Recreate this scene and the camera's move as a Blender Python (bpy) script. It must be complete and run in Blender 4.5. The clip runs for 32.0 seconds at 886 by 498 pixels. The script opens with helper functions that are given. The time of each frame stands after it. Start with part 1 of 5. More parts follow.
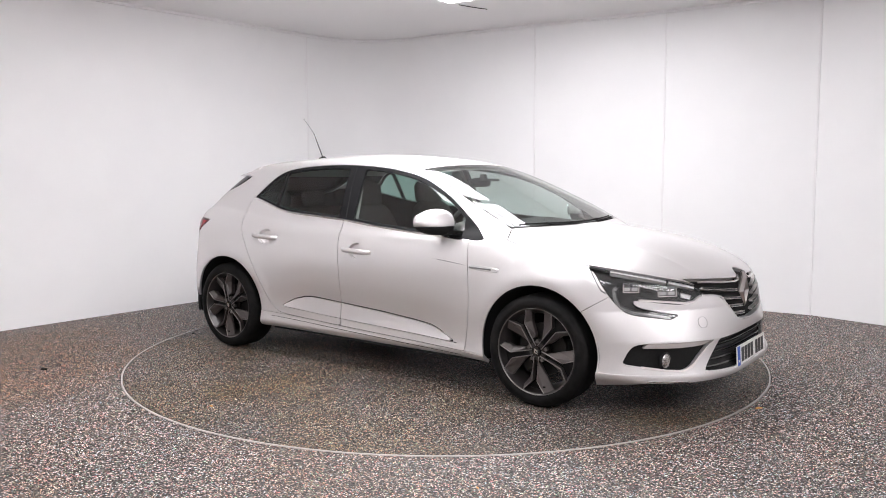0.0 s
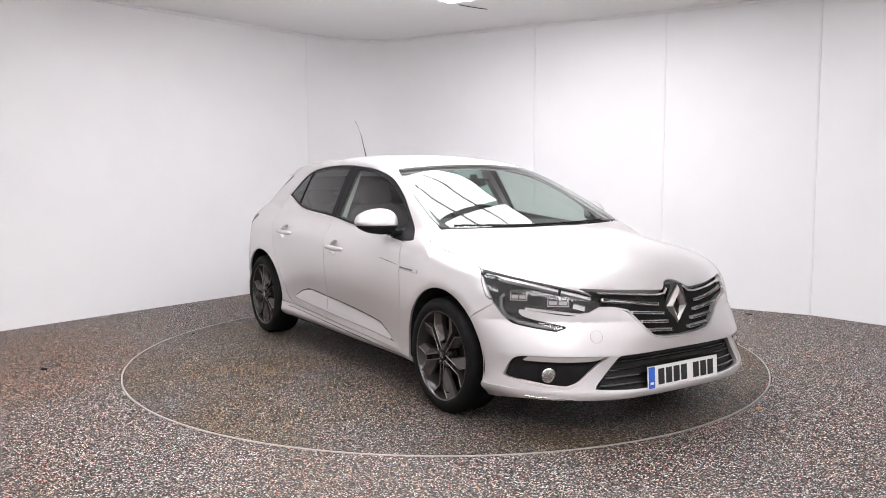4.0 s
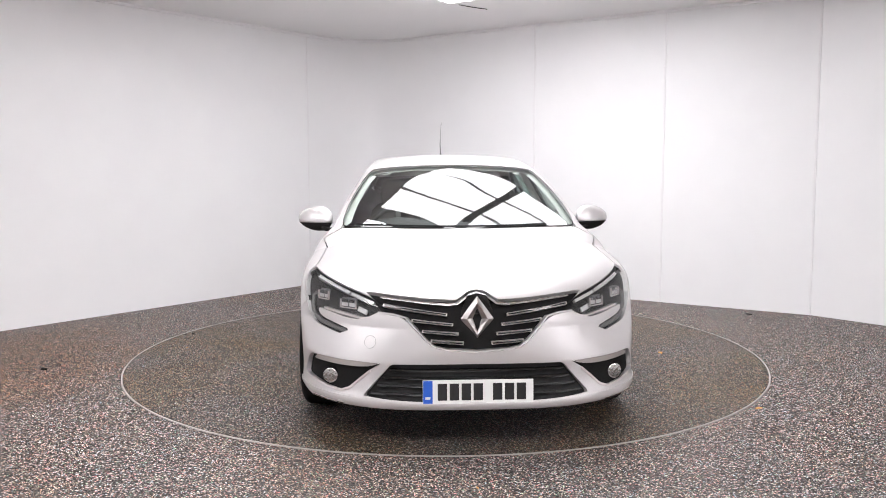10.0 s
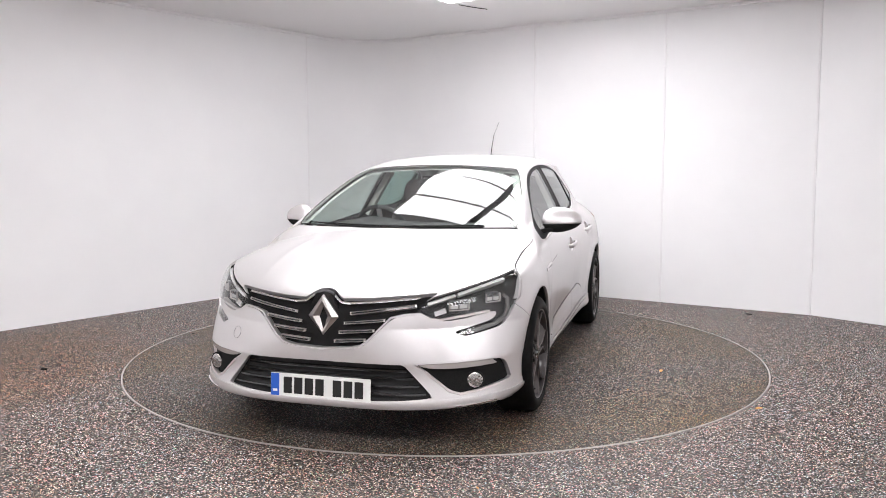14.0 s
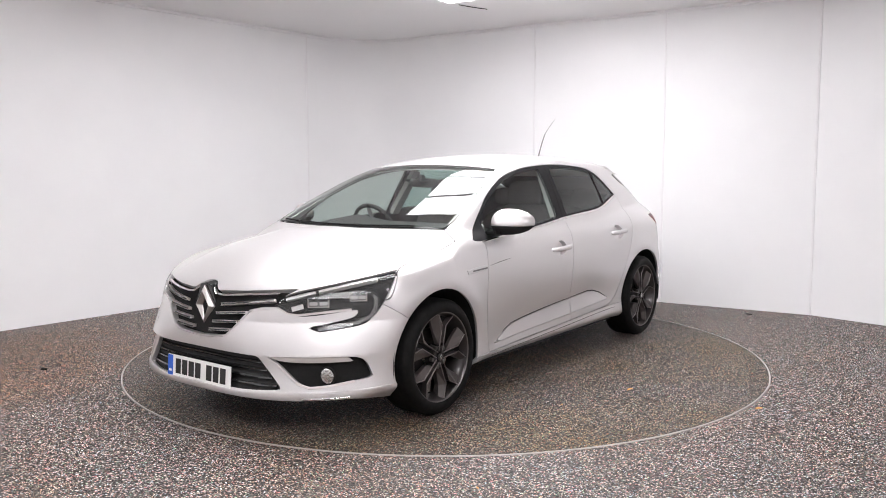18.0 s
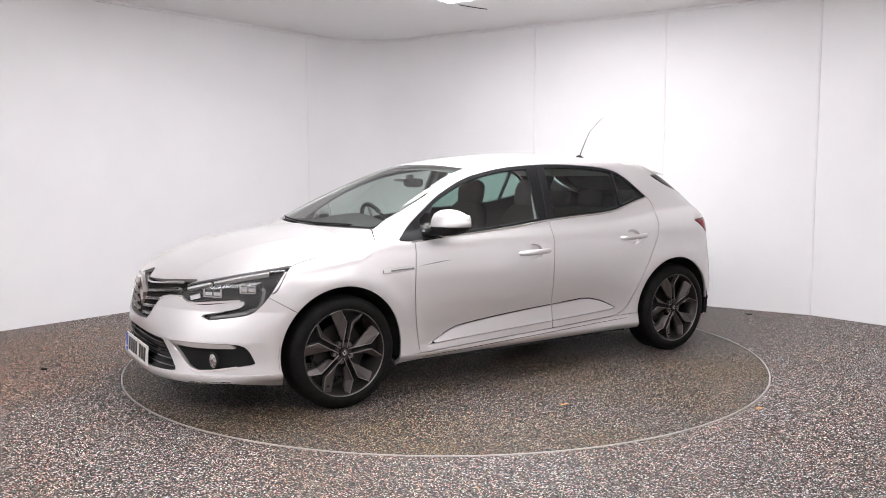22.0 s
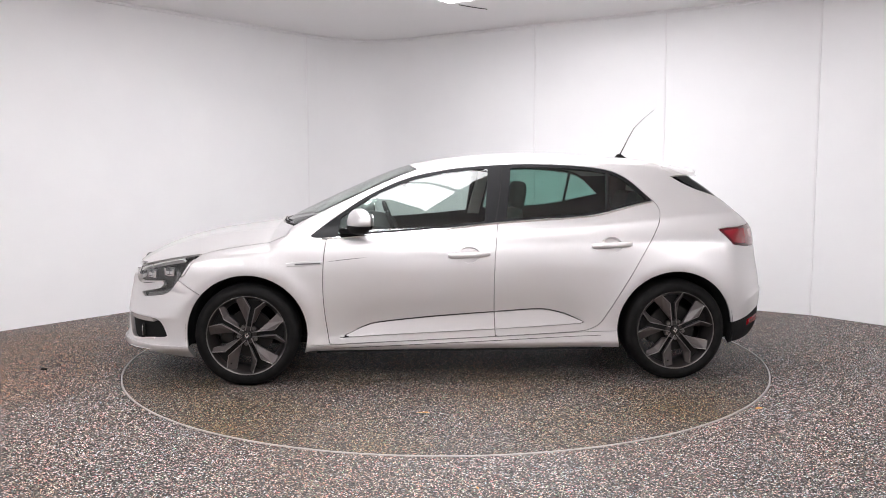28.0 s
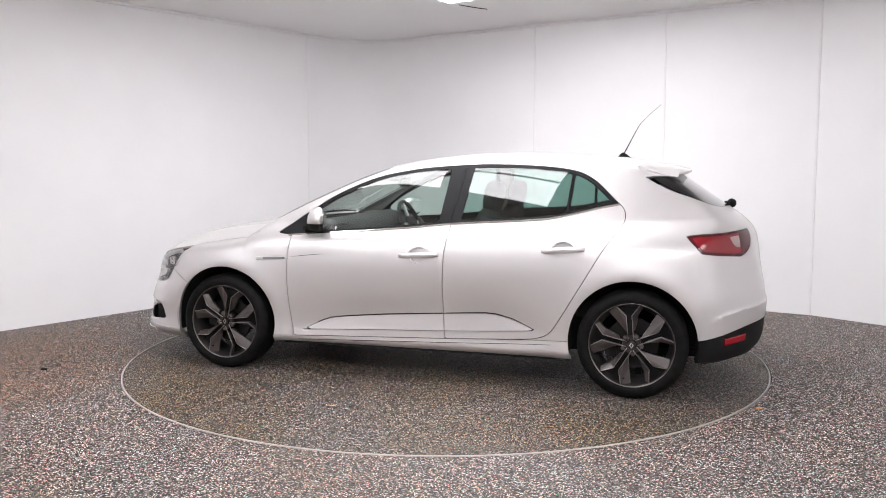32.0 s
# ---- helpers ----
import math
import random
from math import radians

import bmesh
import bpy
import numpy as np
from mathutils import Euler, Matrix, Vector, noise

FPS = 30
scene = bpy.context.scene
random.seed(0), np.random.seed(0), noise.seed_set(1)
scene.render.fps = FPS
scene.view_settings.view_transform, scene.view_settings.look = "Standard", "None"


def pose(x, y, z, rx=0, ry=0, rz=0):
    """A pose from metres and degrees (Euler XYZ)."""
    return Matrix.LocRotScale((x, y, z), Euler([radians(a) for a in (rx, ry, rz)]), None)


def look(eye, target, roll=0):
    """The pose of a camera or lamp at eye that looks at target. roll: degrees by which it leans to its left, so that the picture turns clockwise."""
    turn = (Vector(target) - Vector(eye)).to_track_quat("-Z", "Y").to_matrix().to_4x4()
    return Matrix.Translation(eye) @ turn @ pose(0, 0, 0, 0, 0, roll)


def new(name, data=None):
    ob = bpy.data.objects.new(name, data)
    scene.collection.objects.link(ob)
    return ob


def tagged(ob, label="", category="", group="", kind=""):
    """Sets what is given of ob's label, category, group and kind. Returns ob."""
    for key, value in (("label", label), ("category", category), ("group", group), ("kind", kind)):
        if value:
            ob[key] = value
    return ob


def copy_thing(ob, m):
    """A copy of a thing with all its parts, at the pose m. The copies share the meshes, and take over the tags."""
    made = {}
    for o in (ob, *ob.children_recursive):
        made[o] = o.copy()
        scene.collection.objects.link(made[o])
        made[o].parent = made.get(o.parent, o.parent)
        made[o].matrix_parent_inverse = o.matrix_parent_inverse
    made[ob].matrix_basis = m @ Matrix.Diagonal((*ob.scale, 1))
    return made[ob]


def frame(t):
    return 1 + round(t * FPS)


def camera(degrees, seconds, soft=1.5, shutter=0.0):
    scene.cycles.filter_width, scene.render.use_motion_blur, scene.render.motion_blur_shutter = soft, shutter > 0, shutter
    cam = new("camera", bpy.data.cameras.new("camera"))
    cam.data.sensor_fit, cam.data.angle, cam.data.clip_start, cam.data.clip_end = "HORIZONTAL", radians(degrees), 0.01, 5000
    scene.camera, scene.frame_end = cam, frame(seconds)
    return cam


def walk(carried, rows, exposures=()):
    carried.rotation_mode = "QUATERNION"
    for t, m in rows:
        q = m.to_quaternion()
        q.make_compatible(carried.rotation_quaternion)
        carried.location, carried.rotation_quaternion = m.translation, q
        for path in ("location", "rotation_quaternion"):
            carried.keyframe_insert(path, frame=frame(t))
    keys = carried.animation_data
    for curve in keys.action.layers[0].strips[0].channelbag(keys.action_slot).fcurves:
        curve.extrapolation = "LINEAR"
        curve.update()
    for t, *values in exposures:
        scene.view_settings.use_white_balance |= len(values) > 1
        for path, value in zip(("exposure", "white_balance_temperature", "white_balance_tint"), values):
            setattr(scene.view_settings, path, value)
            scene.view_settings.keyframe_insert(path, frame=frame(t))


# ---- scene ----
# ---------------------------------------------------------------- camera and its place
EYE = (0.0, -5.897, 1.332)
FORWARD = Vector((math.sin(radians(-0.148)) * math.cos(radians(5.634)), math.cos(radians(-0.148)) * math.cos(radians(5.634)), -math.sin(radians(5.634))))
cam = camera(57.15, 32.0, soft=0.95)
STAND = look(EYE, Vector(EYE) + FORWARD, roll=-0.172)
walk(cam, [(0, STAND), (32, STAND)])

# turntable: heading of the car in degrees, and where its front axle stands off the pivot
HEADING_0, TURN_RATE = -36.70, -5.0108
AXLE_X, AXLE_Y = 1.267, 0.032

# ---------------------------------------------------------------- world and light
CEILING = 2.85
world = bpy.data.worlds.new("world")
world.use_nodes = True
scene.world = world
world.node_tree.nodes["Background"].inputs[0].default_value = (0.9, 0.93, 1.0, 1)
world.node_tree.nodes["Background"].inputs[1].default_value = 0.05
scene.view_settings.exposure = 0.0
LAMP_STRENGTH = 10.4
# ---------------------------------------------------------------- materials
def material(name, color=(0.8, 0.8, 0.8), rough=0.5, metal=0.0, **more):
    m = bpy.data.materials.new(name)
    m.use_nodes = True
    b = m.node_tree.nodes["Principled BSDF"]
    b.inputs["Base Color"].default_value = (*color, 1)
    b.inputs["Roughness"].default_value = rough
    b.inputs["Metallic"].default_value = metal
    for k, v in more.items():
        b.inputs[k.replace("_", " ")].default_value = v
    return m


def node(m, kind, **values):
    n = m.node_tree.nodes.new(kind)
    for k, v in values.items():
        if k in n.inputs:
            n.inputs[k].default_value = v
    return n


def link(m, a, out, b, inp):
    m.node_tree.links.new(a.outputs[out], b.inputs[inp])


def ramp(m, *stops):
    n = m.node_tree.nodes.new("ShaderNodeValToRGB")
    e = n.color_ramp.elements
    while len(e) < len(stops):
        e.new(0.5)
    for el, (p, c) in zip(e, stops):
        el.position, el.color = p, (*c, 1)
    return n


def relief(m, source, out, strength, distance):
    b = m.node_tree.nodes.new("ShaderNodeBump")
    b.inputs["Strength"].default_value, b.inputs["Distance"].default_value = strength, distance
    link(m, source, out, b, "Height")
    link(m, b, "Normal", m.node_tree.nodes["Principled BSDF"], "Normal")
    return b


def gravel_material(name, tint, bright, grain, stain, spill=False):
    """Resin-bound aggregate: angular stones of 4 to 8 mm in mixed greys, browns and pale quartz."""
    m = material(name, rough=0.55)
    bsdf = m.node_tree.nodes["Principled BSDF"]
    co = node(m, "ShaderNodeTexCoord")
    cells = node(m, "ShaderNodeTexVoronoi", Scale=grain, Randomness=1.0)
    cells.voronoi_dimensions = "3D"
    link(m, co, "Object", cells, "Vector")
    pick = node(m, "ShaderNodeSeparateColor")
    link(m, cells, "Color", pick, "Color")
    stones = ramp(m, (0.0, (0.004, 0.004, 0.005)), (0.34, (0.018, 0.017, 0.017)), (0.55, (0.08, 0.076, 0.072)),
                  (0.72, (0.26, 0.245, 0.23)), (0.86, (0.74, 0.72, 0.70)), (1.0, (0.95, 0.93, 0.92)))
    link(m, pick, "Red", stones, "Fac")
    hue = node(m, "ShaderNodeHueSaturation", Saturation=1.75, Value=bright)
    tintn = ramp(m, (0.0, (0.56, 0.46, 0.40)), (0.2, (0.50, 0.48, 0.48)), (0.45, tint), (0.62, (0.40, 0.50, 0.56)), (0.8, (0.62, 0.40, 0.42)), (1.0, (0.38, 0.55, 0.46)))
    link(m, pick, "Green", tintn, "Fac")
    mix = node(m, "ShaderNodeMix")
    mix.data_type, mix.blend_type = "RGBA", "MULTIPLY"
    mix.inputs["Factor"].default_value = 1.0
    # dark gaps between the stones, drawn in colour: each darkens towards its rim
    gap = ramp(m, (0.30, (1.0, 1.0, 1.0)), (0.62, (0.22, 0.22, 0.22)))
    link(m, cells, "Distance", gap, "Fac")
    pit = node(m, "ShaderNodeMix")
    pit.data_type, pit.blend_type = "RGBA", "MULTIPLY"
    pit.inputs["Factor"].default_value = 1.0
    link(m, stones, "Color", pit, 6)
    link(m, gap, "Color", pit, 7)
    link(m, pit, 2, mix, 6)
    link(m, tintn, "Color", mix, 7)
    # slow patches: damp and worn areas of the binder
    big = node(m, "ShaderNodeTexNoise", Scale=0.9, Detail=3.0, Roughness=0.6)
    link(m, co, "Object", big, "Vector")
    patch = ramp(m, (0.32, stain), (0.6, (1.0, 1.0, 1.0)))
    link(m, big, "Fac", patch, "Fac")
    mix2 = node(m, "ShaderNodeMix")
    mix2.data_type, mix2.blend_type = "RGBA", "MULTIPLY"
    mix2.inputs["Factor"].default_value = 1.0
    link(m, mix, 2, mix2, 6)
    link(m, patch, "Color", mix2, 7)
    last = mix2
    if spill:
        # an old brown spill by the wall, with a ragged edge
        mp = node(m, "ShaderNodeMapping")
        mp.inputs["Location"].default_value, mp.inputs["Scale"].default_value = (3.1 / 1.5, 0.5 / 1.9, 0), (1 / 1.5, 1 / 1.9, 0.0)
        link(m, co, "Object", mp, "Vector")
        ball = node(m, "ShaderNodeTexGradient")
        ball.gradient_type = "SPHERICAL"
        link(m, mp, "Vector", ball, "Vector")
        rag = node(m, "ShaderNodeMath")
        rag.operation = "MULTIPLY"
        link(m, ball, "Fac", rag, 0)
        fray = node(m, "ShaderNodeTexNoise", Scale=3.2, Detail=4.0, Roughness=0.7)
        link(m, co, "Object", fray, "Vector")
        link(m, fray, "Fac", rag, 1)
        tone = ramp(m, (0.06, (1.0, 1.0, 1.0)), (0.30, (0.95, 0.82, 0.73)))
        link(m, rag, "Value", tone, "Fac")
        last = node(m, "ShaderNodeMix")
        last.data_type, last.blend_type = "RGBA", "MULTIPLY"
        last.inputs["Factor"].default_value = 1.0
        link(m, mix2, 2, last, 6)
        link(m, tone, "Color", last, 7)
    link(m, last, 2, hue, "Color")
    link(m, hue, "Color", bsdf, "Base Color")
    gloss = ramp(m, (0.0, (0.35, 0.35, 0.35)), (1.0, (0.75, 0.75, 0.75)))
    link(m, pick, "Blue", gloss, "Fac")
    link(m, gloss, "Color", bsdf, "Roughness")
    relief(m, cells, "Distance", 0.6, 0.004)
    return m


def wall_material():
    """White wall lining with the faintest mottling and scuffs."""
    m = material("white_lining", (0.84, 0.835, 0.84), 0.42)
    co = node(m, "ShaderNodeTexCoord")
    n = node(m, "ShaderNodeTexNoise", Scale=1.6, Detail=4.0, Roughness=0.55)
    link(m, co, "Object", n, "Vector")
    r = ramp(m, (0.3, (0.865, 0.860, 0.872)), (0.7, (0.895, 0.890, 0.898)))
    link(m, n, "Fac", r, "Fac")
    link(m, r, "Color", m.node_tree.nodes["Principled BSDF"], "Base Color")
    f = node(m, "ShaderNodeTexNoise", Scale=60.0, Detail=2.0)
    link(m, co, "Object", f, "Vector")
    relief(m, f, "Fac", 0.06, 0.002)
    return m


FLOOR_MAT = gravel_material("stone_aggregate", (0.50, 0.48, 0.475), 2.55, 165.0, (1.0, 0.94, 0.88), True)
DECK_MAT = gravel_material("deck_aggregate", (0.54, 0.48, 0.42), 1.66, 165.0, (0.97, 0.88, 0.72))
WALL_MAT = wall_material()
CEIL_MAT = material("ceiling_paint", (0.87, 0.86, 0.865), 0.6)
SEAM_MAT = material("seam_plastic", (0.86, 0.85, 0.86), 0.3)
RING_MAT = material("worn_aluminium", (0.50, 0.48, 0.46), 0.5, 0.5)
FRAME_MAT = material("lamp_frame_grey", (0.46, 0.46, 0.47), 0.5)
LAMP_MAT = bpy.data.materials.new("light_panel_glow")
LAMP_MAT.use_nodes = True
_b = LAMP_MAT.node_tree.nodes["Principled BSDF"]
_b.inputs["Emission Color"].default_value = (0.985, 0.970, 0.995, 1)
_b.inputs["Emission Strength"].default_value = LAMP_STRENGTH


# ---------------------------------------------------------------- mesh helpers
def mesh_of(name, verts, faces, mat, smooth=False):
    me = bpy.data.meshes.new(name)
    me.from_pydata([tuple(v) for v in verts], [], [tuple(f) for f in faces])
    me.update()
    if mat:
        me.materials.append(mat)
    if smooth:
        me.polygons.foreach_set("use_smooth", [True] * len(me.polygons))
    return me


def part(name, data, mat=None, parent=None, label="", at=None, smooth=False, bevel=0.0):
    """Links a bmesh or a mesh as one object under a thing or a part."""
    if isinstance(data, bmesh.types.BMesh):
        if bevel:
            bmesh.ops.bevel(data, geom=data.edges[:], offset=bevel, segments=2, affect="EDGES", clamp_overlap=True)
        me = bpy.data.meshes.new(name)
        bmesh.ops.recalc_face_normals(data, faces=data.faces[:])
        data.to_mesh(me)
        data.free()
        if smooth:
            me.polygons.foreach_set("use_smooth", [True] * len(me.polygons))
    else:
        me = data
    if mat and not me.materials:
        me.materials.append(mat)
    ob = new(name, me)
    if parent:
        ob.parent = parent
    if at is not None:
        ob.matrix_basis = at
    if label:
        ob["label"] = label
    return ob


def box(x0, x1, y0, y1, z0, z1, bm=None):
    bm = bm or bmesh.new()
    vs = [bm.verts.new((x, y, z)) for x in (x0, x1) for y in (y0, y1) for z in (z0, z1)]
    for f in ((0, 1, 3, 2), (4, 6, 7, 5), (0, 4, 5, 1), (2, 3, 7, 6), (0, 2, 6, 4), (1, 5, 7, 3)):
        bm.faces.new([vs[i] for i in f])
    return bm


def prism(outline, z0, z1, bm=None):
    """An upright prism over a plan outline."""
    bm = bm or bmesh.new()
    a = [bm.verts.new((x, y, z0)) for x, y in outline]
    b = [bm.verts.new((x, y, z1)) for x, y in outline]
    n = len(outline)
    for i in range(n):
        bm.faces.new((a[i], a[(i + 1) % n], b[(i + 1) % n], b[i]))
    bm.faces.new(a[::-1])
    bm.faces.new(b)
    return bm


def ring_mesh(r0, r1, z0, z1, n=180):
    """A flat hoop with square edges."""
    v, f = [], []
    for i in range(n):
        a = 2 * math.pi * i / n
        for r, z in ((r0, z0), (r1, z0), (r1, z1), (r0, z1)):
            v.append((r * math.cos(a), r * math.sin(a), z))
    for i in range(n):
        j = (i + 1) % n
        for k in range(4):
            f.append((4 * i + k, 4 * j + k, 4 * j + (k + 1) % 4, 4 * i + (k + 1) % 4))
    return v, f


# ---------------------------------------------------------------- the studio
TABLE_R = 2.229
DECK_Z = 0.0

# wall line in plan: left run, rounded corner, right run, then round behind the camera
LEFT_DIR = Vector((2.2, 2.8)).normalized()
RIGHT_DIR = Vector((1.15, -0.74)).normalized()
CORNER = Vector((-1.0, 4.17))


def wall_plan():
    pts = []
    start = CORNER - LEFT_DIR * 6.6
    r = 0.75
    pts.append(start)
    a, b = CORNER - LEFT_DIR * r, CORNER + RIGHT_DIR * r
    for i in range(17):
        t = i / 16
        pts.append(a * (1 - t) ** 2 + CORNER * 2 * t * (1 - t) + b * t * t)
    bend = CORNER + RIGHT_DIR * 5.13
    pts.append(bend)
    pts.append(bend + Vector((0.41, -0.51)).normalized() * 2.6)
    pts.append(Vector((4.6, -7.4)))
    pts.append(Vector((-4.9, -7.4)))
    return pts


def build_room():
    plan = wall_plan()
    n = len(plan)
    cen = Vector((0, -1.2))
    outer = []
    for i, p in enumerate(plan):
        d0 = (p - plan[i - 1]).normalized()
        d1 = (plan[(i + 1) % n] - p).normalized()
        nrm = Vector((-(d0 + d1).y, (d0 + d1).x)).normalized()
        outer.append(p + nrm * 0.12)
    # walls: back runs and the closing ones
    spans = {"wall_left": (0, 1), "wall_corner": (1, 17), "wall_right": (17, 18), "wall_bend": (18, 19),
             "wall_side": (19, 20), "wall_behind": (20, 21), "wall_close": (21, 22)}
    for name, (i0, i1) in spans.items():
        bm = bmesh.new()
        idx = [i % n for i in range(i0, i1 + 1)]
        out = [outer[i] for i in idx][::-1]
        prism([tuple(plan[i]) for i in idx] + [tuple(p) for p in out], -0.1, CEILING, bm)
        w = part(name, bm, WALL_MAT, smooth=False)
        if name == "wall_corner":
            for p in w.data.polygons:
                p.use_smooth = abs(p.normal.z) < 0.5
            w.data.set_sharp_from_angle(angle=radians(50))
        tagged(w, "smooth white studio wall lining", "wall", kind="structure")
    c = part("ceiling", prism([tuple(p) for p in outer], CEILING, CEILING + 0.1), CEIL_MAT)
    tagged(c, "plain off-white studio ceiling", "ceiling", kind="structure")
    f = part("floor", floor_mesh(outer), FLOOR_MAT)
    tagged(f, "speckled resin-bound stone aggregate floor", "floor", kind="structure")


def ceiling_trim():
    """Thin white edge strip under the ceiling along the back walls."""
    plan = wall_plan()[:20]
    n = len(plan)
    bm = bmesh.new()
    rows = []
    for i, p in enumerate(plan):
        d = (plan[min(i + 1, n - 1)] - plan[max(i - 1, 0)]).normalized()
        q = p + Vector((d.y, -d.x)) * 0.014
        rows.append([bm.verts.new((*a, z)) for a, z in ((p, CEILING - 0.030), (q, CEILING - 0.026), (q, CEILING - 0.001), (p, CEILING - 0.001))])
    for a, b in zip(rows[:-1], rows[1:]):
        for k in range(3):
            bm.faces.new((a[k], b[k], b[k + 1], a[k + 1]))
    t = part("ceiling_trim", bm, SEAM_MAT)
    tagged(t, "thin white edge strip under the ceiling", "trim", kind="structure")


def floor_mesh(outer):
    """The floor sheet, with a round opening for the turntable."""
    bm = bmesh.new()
    n = 180
    inner = [bm.verts.new(((TABLE_R + 0.004) * math.cos(2 * math.pi * i / n), (TABLE_R + 0.004) * math.sin(2 * math.pi * i / n), 0)) for i in range(n)]
    low = [bm.verts.new((v.co.x, v.co.y, -0.08)) for v in inner]
    far = [bm.verts.new((9 * math.cos(2 * math.pi * i / n), 9 * math.sin(2 * math.pi * i / n), 0)) for i in range(n)]
    for i in range(n):
        j = (i + 1) % n
        bm.faces.new((inner[i], far[i], far[j], inner[j]))
        bm.faces.new((low[i], inner[i], inner[j], low[j]))
    bm.faces.new(low[::-1])
    me = bpy.data.meshes.new("floor")
    bm.to_mesh(me)
    bm.free()
    return me


def seam(name, p, d, width_m, z0=0.0, z1=None):
    """A cover strip over a joint of the wall lining, at plan point p on a run in direction d."""
    z1 = z1 or CEILING - 0.001
    nrm = Vector((d.y, -d.x))
    w = width_m / 2
    o = [p - d * w + nrm * 0.0005, p - d * w * 0.6 + nrm * 0.006, p + d * w * 0.6 + nrm * 0.006, p + d * w + nrm * 0.0005]
    s = part(name, prism([tuple(q) for q in o], z0, z1), SEAM_MAT)
    return tagged(s, "thin white vertical joint strip on the wall lining", "trim", kind="structure")


def build_turntable():
    t = new("turntable")
    tagged(t, "round turntable deck of brown-grey aggregate with thin metal rim", "turntable")
    v = [(0, 0, DECK_Z)]
    n = 180
    for i in range(n):
        a = 2 * math.pi * i / n
        v.append(((TABLE_R - 0.012) * math.cos(a), (TABLE_R - 0.012) * math.sin(a), DECK_Z))
    for i in range(n):
        v.append((v[1 + i][0], v[1 + i][1], -0.05))
    f = [(0, 1 + i, 1 + (i + 1) % n) for i in range(n)]
    f += [(1 + i, 1 + n + i, 1 + n + (i + 1) % n, 1 + (i + 1) % n) for i in range(n)]
    f.append(tuple(1 + n + i for i in range(n))[::-1])
    part("deck", mesh_of("deck", v, f, DECK_MAT), parent=t)
    part("rim", mesh_of("rim", *ring_mesh(TABLE_R - 0.0095, TABLE_R - 0.0015, -0.05, DECK_Z + 0.003), RING_MAT), parent=t, label="thin pale worn metal rim")
    return t


LAMP_FAR = Vector((0.06, 1.645))
LAMP_E1 = Vector((-0.571, -0.821))
LAMP_E2 = Vector((0.821, -0.571))
LAMP_W, LAMP_L = 1.47, 2.14


def build_light(far):
    """Six flat light panels in a grey carrier, close under the ceiling; far is its outermost corner. Also shapes the
    added fill lights.
    """
    t = new("ceiling_or_fill_light")
    tagged(t, "large bright rectangular ceiling light of six panels, three of the five added fill", "ceiling light", "ceiling lights")
    ang = math.atan2(LAMP_E2.y, LAMP_E2.x)
    cen = far + LAMP_E1 * LAMP_W / 2 + LAMP_E2 * LAMP_L / 2
    t.matrix_basis = pose(cen.x, cen.y, CEILING, 0, 0, math.degrees(ang))
    bm = box(-LAMP_L / 2, LAMP_L / 2, -LAMP_W / 2, LAMP_W / 2, -0.022, -0.002)
    part("carrier", bm, FRAME_MAT, t, "grey metal carrier frame")
    for i in range(2):
        for j in range(3):
            x0 = -LAMP_L / 2 + i * LAMP_L / 2 + (0.004 if i == 0 else 0.055)
            x1 = -LAMP_L / 2 + (i + 1) * LAMP_L / 2 - (0.055 if i == 0 else 0.004)
            y0 = -LAMP_W / 2 + j * LAMP_W / 3 + 0.024
            y1 = y0 + LAMP_W / 3 - 0.048
            part("light_panel", box(x0, x1, y0, y1, -0.034, -0.0225), LAMP_MAT, t)
    return t


build_room()
ceiling_trim()
TURNTABLE = build_turntable()
# two over the turntable, then three unseen fill lights added towards the camera
for _far in (LAMP_FAR, LAMP_FAR + LAMP_E1 * 1.75, LAMP_FAR + Vector((-3.75, -4.4)), LAMP_FAR + Vector((-0.4, -5.3)), LAMP_FAR + Vector((2.9, -5.0))):
    build_light(_far)
for _px, _d in ((Vector((-3.23, 1.37)), LEFT_DIR), (Vector((-2.40, 2.43)), LEFT_DIR), (Vector((-1.56, 3.46)), LEFT_DIR)):
    seam("wall_seam", _px, _d, 0.02)
for _px, _d in ((CORNER + RIGHT_DIR * 2.33, RIGHT_DIR), (CORNER + RIGHT_DIR * 3.74, RIGHT_DIR), (CORNER + RIGHT_DIR * 5.12, RIGHT_DIR)):
    seam("wall_seam", _px, _d, 0.02)


